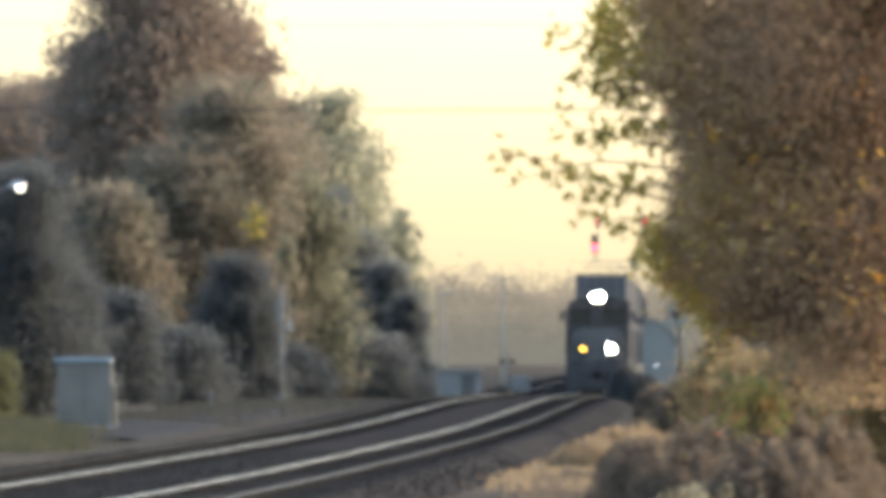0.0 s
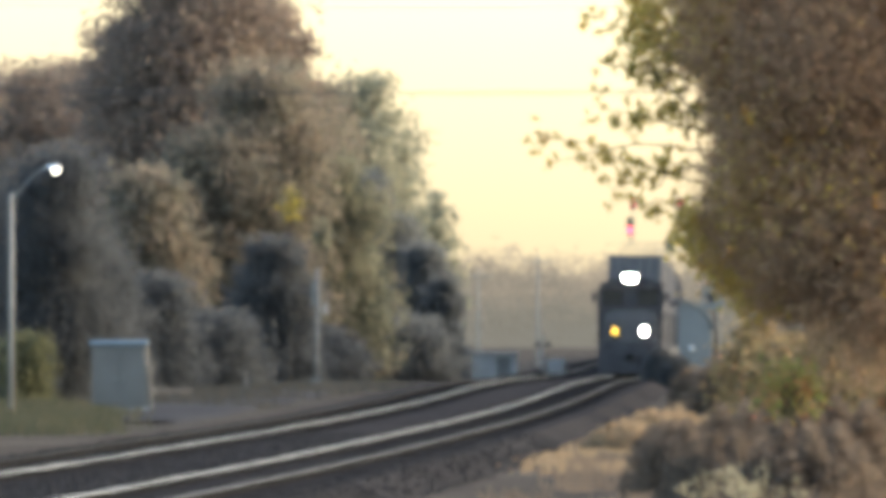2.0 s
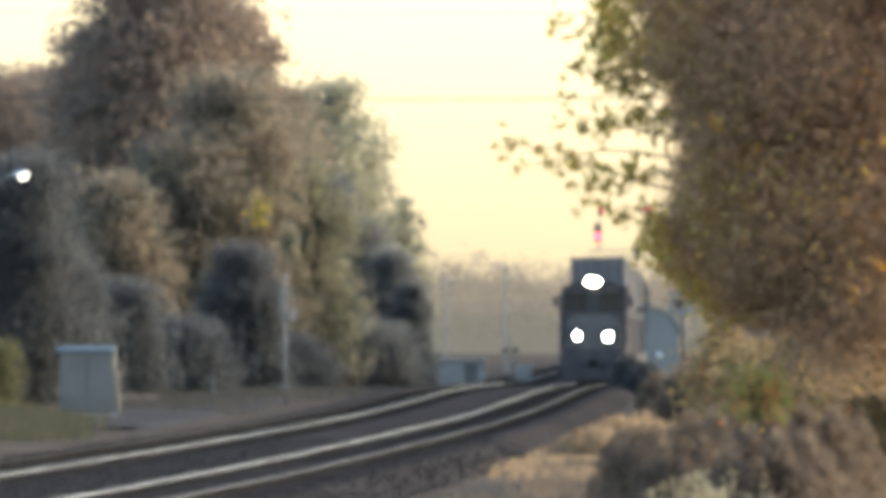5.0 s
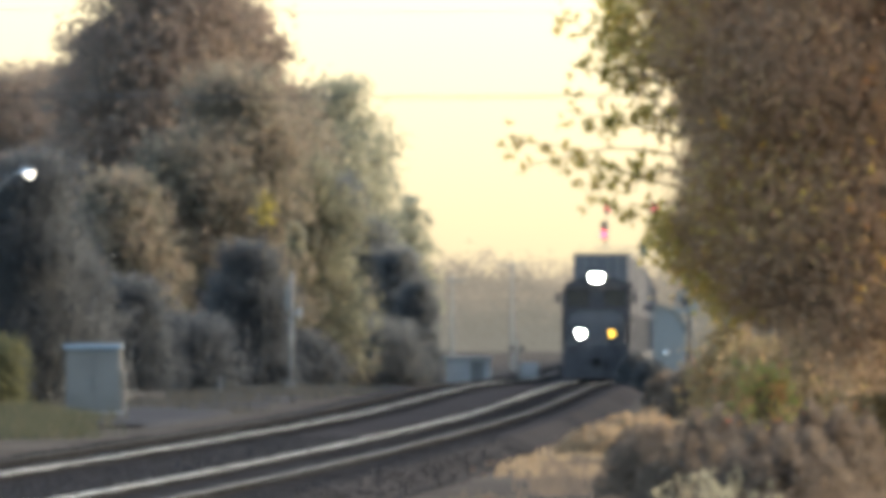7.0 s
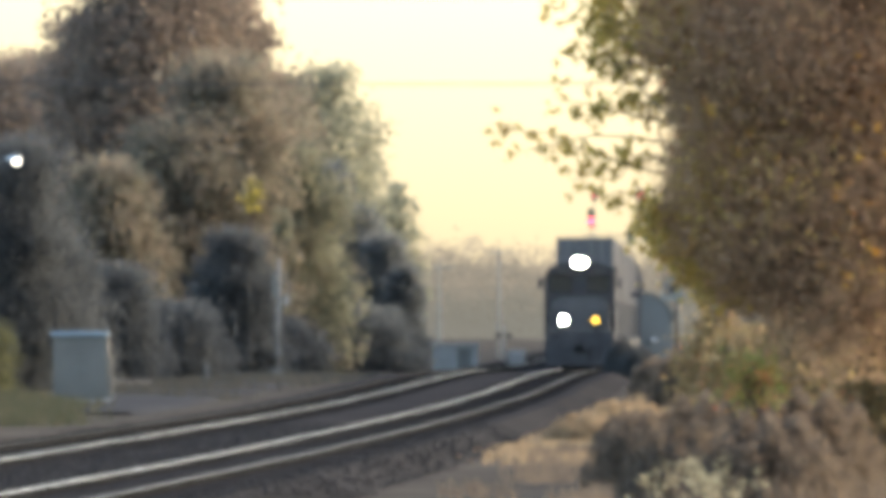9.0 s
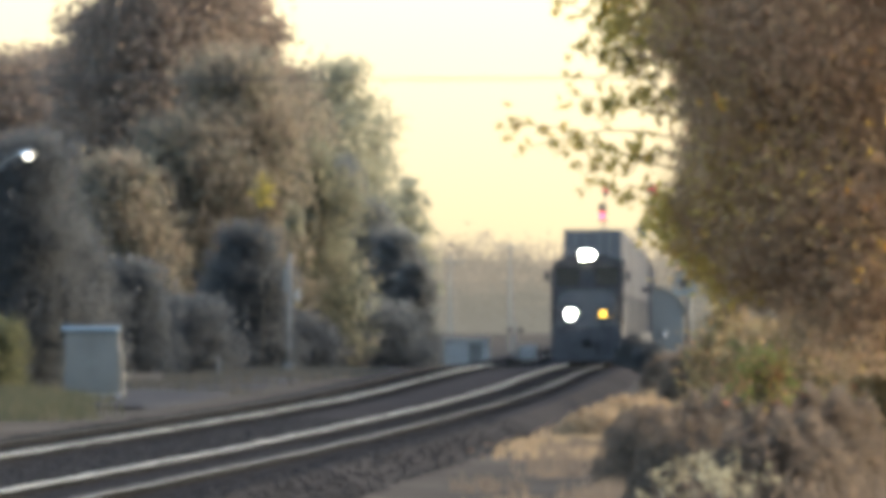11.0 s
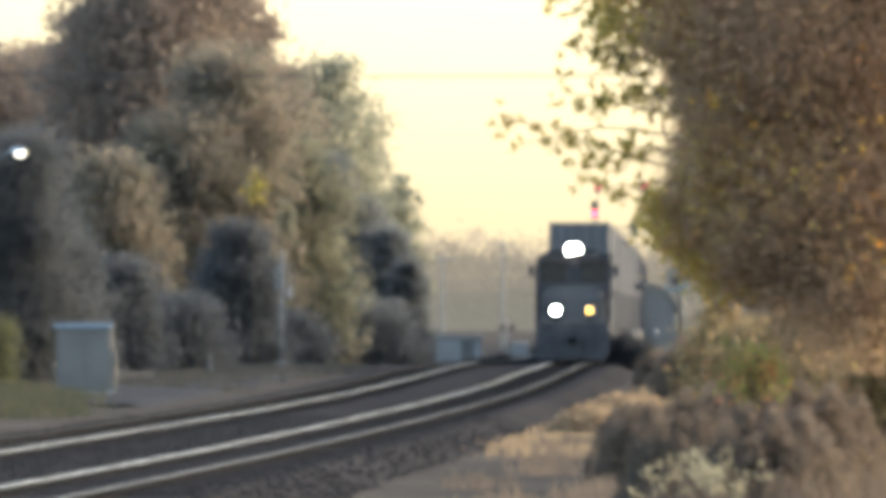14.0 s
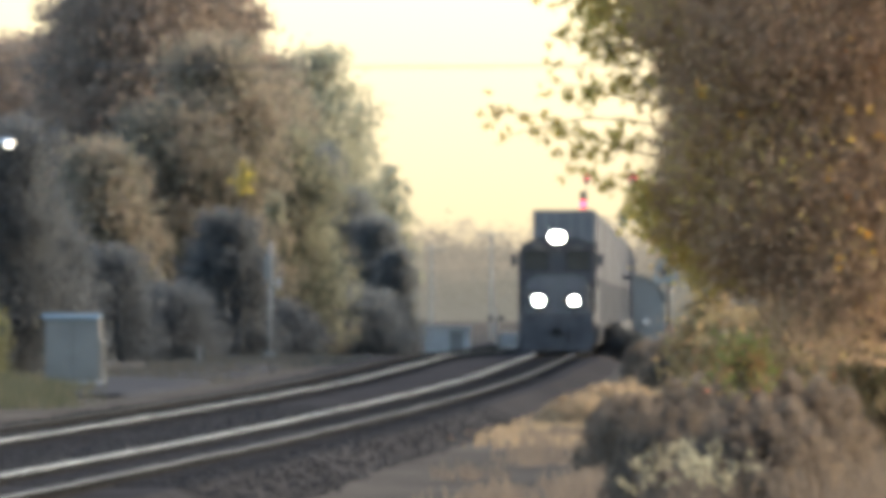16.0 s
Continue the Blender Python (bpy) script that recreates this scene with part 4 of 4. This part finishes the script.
def locomotive(label):
    thing = tagged(new("locomotive"), label, "locomotive")
    part("underframe", box(fresh(), -1.5, 1.5, 0.55, 21.6, 1.15, 1.62, 0.04), BLACK, thing)
    bm = fresh()
    prism(bm, [(-1.42, 0.16), (1.42, 0.16), (1.5, 0.5), (1.5, 1.3), (-1.5, 1.3), (-1.5, 0.5)], 0.3, 0.6)
    prism(bm, [(-1.35, 0.12), (1.35, 0.12), (1.1, 0.75), (-1.1, 0.75)], 0.05, 0.3)
    part("pilot_plow", bm, BLACK, thing, "black snow plow pilot")
    bm = box(fresh(), -0.18, 0.18, -0.25, 0.3, 0.78, 1.02, 0.05)
    rod(bm, (0.45, 0.02, 0.95), (0.45, -0.05, 0.45), 0.035)
    part("coupler", bm, RUST, thing, "rusty coupler and hose")
    nose_line = [(-1.30, 1.62), (1.30, 1.62), (1.30, 2.55), (1.12, 2.95), (0.75, 3.12), (-0.75, 3.12), (-1.12, 2.95), (-1.30, 2.55)]
    nose = part("nose", prism(fresh(), nose_line, 0.75, 2.9), NOSE, thing, "dusty grey sloped nose")
    part("nose_door", box(fresh(), -0.95, -0.4, 0.715, 0.75, 1.7, 2.9, 0.02), NOSE, nose)
    part("grab_irons", rod(rod(fresh(), (-1.2, 0.68, 1.9), (-1.2, 0.68, 2.7), 0.02), (1.2, 0.68, 1.9), (1.2, 0.68, 2.7), 0.02), BLACK, nose)
    cab_line = [(-1.53, 1.62), (1.53, 1.62), (1.53, 3.95), (1.38, 4.35), (0.85, 4.62), (-0.85, 4.62), (-1.38, 4.35), (-1.53, 3.95)]
    cab = part("cab", prism(fresh(), cab_line, 2.6, 5.4), BODY, thing, "black cab with a rounded roof")
    part("windshield", box(fresh(), -1.32, -0.32, 2.56, 2.6, 3.3, 4.05, 0.01), DARKGLASS, cab, "dark windshield pane")
    part("windshield", box(fresh(), 0.32, 1.32, 2.56, 2.6, 3.3, 4.05, 0.01), DARKGLASS, cab, "dark windshield pane")
    for s in (-1, 1):
        part("side_window", box(fresh(), s * 1.545 - 0.012, s * 1.545 + 0.012, 3.3, 4.8, 3.3, 4.0), DARKGLASS, cab)
        part("mirror", box(fresh(), s * 1.72 - 0.1, s * 1.72 + 0.1, 2.85, 2.92, 3.5, 3.95, 0.02), BLACK, cab)
        part("number_board", box(fresh(), s * 0.82 - 0.3, s * 0.82 + 0.3, 2.5, 2.6, 4.14, 4.36, 0.02), mat("dull number board", (0.05, 0.05, 0.05), 0.8, gloss=0.1), cab, "small number board")
    part("visor", box(fresh(), -1.45, 1.45, 2.42, 2.62, 4.07, 4.11), BLACK, cab)
    box_head = part("headlight_box", box(fresh(), -0.36, 0.36, 2.35, 2.7, 4.42, 4.80, 0.06), BODY, thing, "headlight housing on the cab roof")
    for s in (-1, 1):
        bm = fresh()
        bmesh.ops.create_cone(bm, cap_ends=True, segments=24, radius1=0.12, radius2=0.105, depth=0.06, matrix=pose(s * 0.13, 2.31, 4.62, -90))
        part("lamp", bm, LAMP_WHITE, box_head, "glaring white headlight")
    burners = []
    for s in (-1, 1):
        bm = fresh()
        bmesh.ops.create_cone(bm, cap_ends=True, segments=20, radius1=0.21, radius2=0.19, depth=0.34, matrix=pose(s * 0.69, 0.62, 2.12, 90))
        box(bm, s * 0.69 - 0.05, s * 0.69 + 0.05, 0.55, 0.75, 1.6, 1.95)
        ditch = part("ditch_light", bm, BLACK, thing, "black ditch light housing")
        bm = fresh()
        bmesh.ops.create_cone(bm, cap_ends=True, segments=20, radius1=0.15, radius2=0.15, depth=0.02, matrix=pose(s * 0.69, 0.40, 2.12, 90))
        part("bezel", bm, BLACK, ditch)
        bm = fresh()
        bmesh.ops.create_cone(bm, cap_ends=True, segments=20, radius1=0.095, radius2=0.095, depth=0.012, matrix=pose(s * 0.69, 0.386, 2.12, 90))
        part("lens", bm, LAMP_AMBER, ditch, "dim amber lens")
        bm = fresh()
        bmesh.ops.create_cone(bm, cap_ends=True, segments=20, radius1=0.12, radius2=0.12, depth=0.02, matrix=pose(s * 0.69, 0.46, 2.12, 90))
        burners.append(part("burner", bm, LAMP_DITCH, ditch, "white flashing lamp disc"))
    hood = [(-0.95, 1.62), (0.95, 1.62), (0.95, 4.2), (0.7, 4.5), (-0.7, 4.5), (-0.95, 4.2)]
    part("hood", prism(fresh(), hood, 5.4, 20.2), BODY, thing, "long black engine hood")
    part("radiator", prism(fresh(), [(-0.95, 3.6), (0.95, 3.6), (1.5, 4.1), (1.5, 4.5), (-1.5, 4.5), (-1.5, 4.1)], 15.2, 20.0), BODY, thing, "flared radiator wings")
    for y in (16.2, 17.6, 19.0):
        bm = fresh()
        bmesh.ops.create_cone(bm, cap_ends=True, segments=20, radius1=0.6, radius2=0.6, depth=0.16, matrix=Matrix.Translation((0, y, 4.56)))
        part("fan", bm, BLACK, thing)
    part("exhaust", box(fresh(), -0.35, 0.35, 10.6, 11.4, 4.45, 4.72, 0.03), RUST, thing)
    part("fuel_tank", prism(fresh(), [(-1.35, 0.5), (-1.1, 0.25), (1.1, 0.25), (1.35, 0.5), (1.35, 1.15), (-1.35, 1.15)], 8.0, 13.6), BLACK, thing)
    for s in (-1, 1):
        bm = fresh()
        for i in range(8):
            y = 6 + i * 2.0
            rod(bm, (s * 1.46, y, 1.6), (s * 1.46, y, 2.6), 0.02, 0.02, 6)
        rod(bm, (s * 1.46, 6, 2.6), (s * 1.46, 20.0, 2.6), 0.02, 0.02, 6)
        part("handrail", bm, GALV, thing, "pale steel handrail")
        bm = fresh()
        for k in range(4):
            box(bm, s * 1.28 - 0.22, s * 1.28 + 0.22, 0.62, 0.95, 0.35 + k * 0.3, 0.39 + k * 0.3)
        part("steps", bm, BLACK, thing)
        bm = fresh()
        rod(bm, (s * 1.4, 0.6, 1.62), (s * 1.4, 0.6, 2.5), 0.02, 0.02, 6)
        rod(bm, (s * 1.4, 0.6, 2.5), (s * 0.35, 0.6, 2.5), 0.02, 0.02, 6)
        part("front_rail", bm, BLACK, thing, "thin front handrail")
    bogie(thing, 4.2, 3, 1.75)
    bogie(thing, 17.6, 3, 1.75)
    return thing, burners


def container(parent, y0, z0, length, height, material, label):
    ob = part("container", corrugated(fresh(), -1.24, 1.24, y0, y0 + length, z0, z0 + height), material, parent, label)
    post = None
    for xx in (-1.2, 1.2):
        for yy in (y0 - 0.03, y0 + length - 0.13):
            post = part("corner_post", box(fresh(), xx - 0.07, xx + 0.07, yy, yy + 0.16, z0 + 0.01, z0 + height + 0.012), material, ob)
    part("header", box(fresh(), -1.12, 1.12, y0 - 0.03, y0 + 0.02, z0 + height - 0.15, z0 + height - 0.01), material, ob)
    for xx in (-0.75, -0.3, 0.3, 0.75):
        part("locking_bar", rod(fresh(), (xx, y0 - 0.05, z0 + 0.1), (xx, y0 - 0.05, z0 + height - 0.17), 0.02, 0.02, 6), GALV, ob)


def well_car(upper, lower, words):
    thing = tagged(new("well_car"), "double-stack well car carrying " + words + " containers", "freight car", "double-stack cars")
    bm = fresh()
    for s in (-1, 1):
        box(bm, s * 1.42 - 0.08, s * 1.42 + 0.08, 2.2, 17.8, 0.4, 1.25, 0.03)
    box(bm, -1.35, 1.35, 2.2, 17.8, 0.3, 0.42)
    part("well", bm, BLACK, thing, "dark steel well body")
    for y in (0.2, 17.8):
        part("end_platform", box(fresh(), -1.35, 1.35, y, y + 2.0, 0.95, 1.2, 0.03), BLACK, thing)
    container(thing, 2.9, 0.45, 14.2, 2.7, lower, "lower container")
    container(thing, 2.6, 3.17, 14.8, 2.7, upper, "upper container")
    bogie(thing, 1.1)
    bogie(thing, 18.9)
    return thing


LEAD, BURNERS = locomotive("dusty black diesel locomotive with glaring headlights")
# Every lower container takes the darker paint that stands for shade.
KINDS = [well_car(BOXES[0], BOXES[2], "grey and shade-darkened"), well_car(BOXES[1], BOXES[2], "pale grey and shade-darkened"), well_car(BOXES[0], BOXES[2], "dull grey")]
rt = random.Random(21)
VEHICLES = [LEAD] + KINDS + [copy_thing(rt.choice(KINDS), pose(0, 0, 0)) for i in range(45)]
OFFSETS = [-2.3] + [19.9 + i * 20.1 for i in range(48)]


def rail_pose(d):
    lean = math.atan2(track_x(d + 10) - track_x(d), 10)
    climb = math.atan2(rail_z(d + 10) - rail_z(d), 10)
    return pose(track_x(d), d, rail_z(d), math.degrees(climb), 0, -math.degrees(lean))


def motions():
    # The train comes on at an even pace.
    for thing, back in zip(VEHICLES, OFFSETS):
        walk(thing, [(t, rail_pose(700.0 - 7.9 * t + back)) for t in (0, 2, 4, 6, 8, 10, 12, 14, 16)])
    # The two ditch lights flash by turns: each lamp disc comes before its amber lens when lit.
    period, start, fade = 1.048, 0.276, 0.09
    for k, burner in enumerate(BURNERS):
        rows, lit = [], (lambda t: ((t - start) % period < period / 2) == (k == 0))
        edges = sorted(start + period * j / 2 for j in range(-1, 33))
        rows.append((0.0, pose(0, -0.095 if lit(0.0) else 0.0, 0)))
        for e in edges:
            if 0.1 < e < 15.9:
                now, after = lit(e - 0.2), lit(e + 0.2)
                # the lamp that goes out lingers a little, so that both burn for a moment
                shift = 0.15 if now else 0.0
                rows.append((e - fade + shift, pose(0, -0.095 if now else 0.0, 0)))
                rows.append((e + shift - 0.02, pose(0, -0.095 if after else 0.0, 0)))
        rows.append((16.0, pose(0, -0.095, 0)))
        walk(burner, rows)



def near_sleepers():
    bm = box(fresh(), -1.3, 1.3, -0.115, 0.115, -0.2, -0.105, 0.008)
    me = bpy.data.meshes.new("sleeper")
    bm.to_mesh(me)
    bm.free()
    me.materials.append(mat("creosoted sleeper timber", (0.028, 0.026, 0.026), 0.9, scale=2, bump=0.5, random_by="object", gloss=0.0))
    rng = random.Random(5)
    for track, side in zip(TRACKS, (0.0, SECOND)):
        for i in range(150):
            d = 276.0 - 0.54 * (i + 1)
            ob = new("sleeper", me)
            ob.parent = track
            ob.location = (track_x(d, side) + rng.uniform(-0.03, 0.03), d, rail_z(d) + rng.uniform(-0.008, 0.0))



def ballast_stones():
    """Loose stones over the near ballast and its shoulder."""
    rng = np.random.default_rng(91)
    verts, faces = [], []
    for i in range(11000):
        d = 192 + 150 * rng.random() ** 1.3
        off = rng.uniform(-6.9, 3.0)
        top = -0.14 if off < 1.75 else -0.14 - (off - 1.75) * 0.43
        r = 0.022 + 0.03 * rng.random()
        c = np.array((track_x(d, off), d, rail_z(d) + top + r * 0.3))
        b = len(verts)
        for w in ((1, 0, 0), (-1, 0, 0), (0, 1, 0), (0, -1, 0), (0, 0, 1), (0, 0, -1)):
            verts.append(c + np.array(w) * r * (0.7 + 0.6 * rng.random(3)))
        faces += [(b, b + 2, b + 4), (b + 2, b + 1, b + 4), (b + 1, b + 3, b + 4), (b + 3, b, b + 4), (b + 2, b, b + 5), (b + 1, b + 2, b + 5), (b + 3, b + 1, b + 5), (b, b + 3, b + 5)]
    stone = mat("loose ballast stone", (0.03, 0.029, 0.03), 0.95, scale=3, vary=0.3, fine=20, random_by="island", gloss=0.0)
    tagged(raw("ballast_stones", verts, faces, stone), "loose dark crushed stones on the ballast", "ballast", kind="stuff")


ballast_stones()
near_sleepers()
motions()
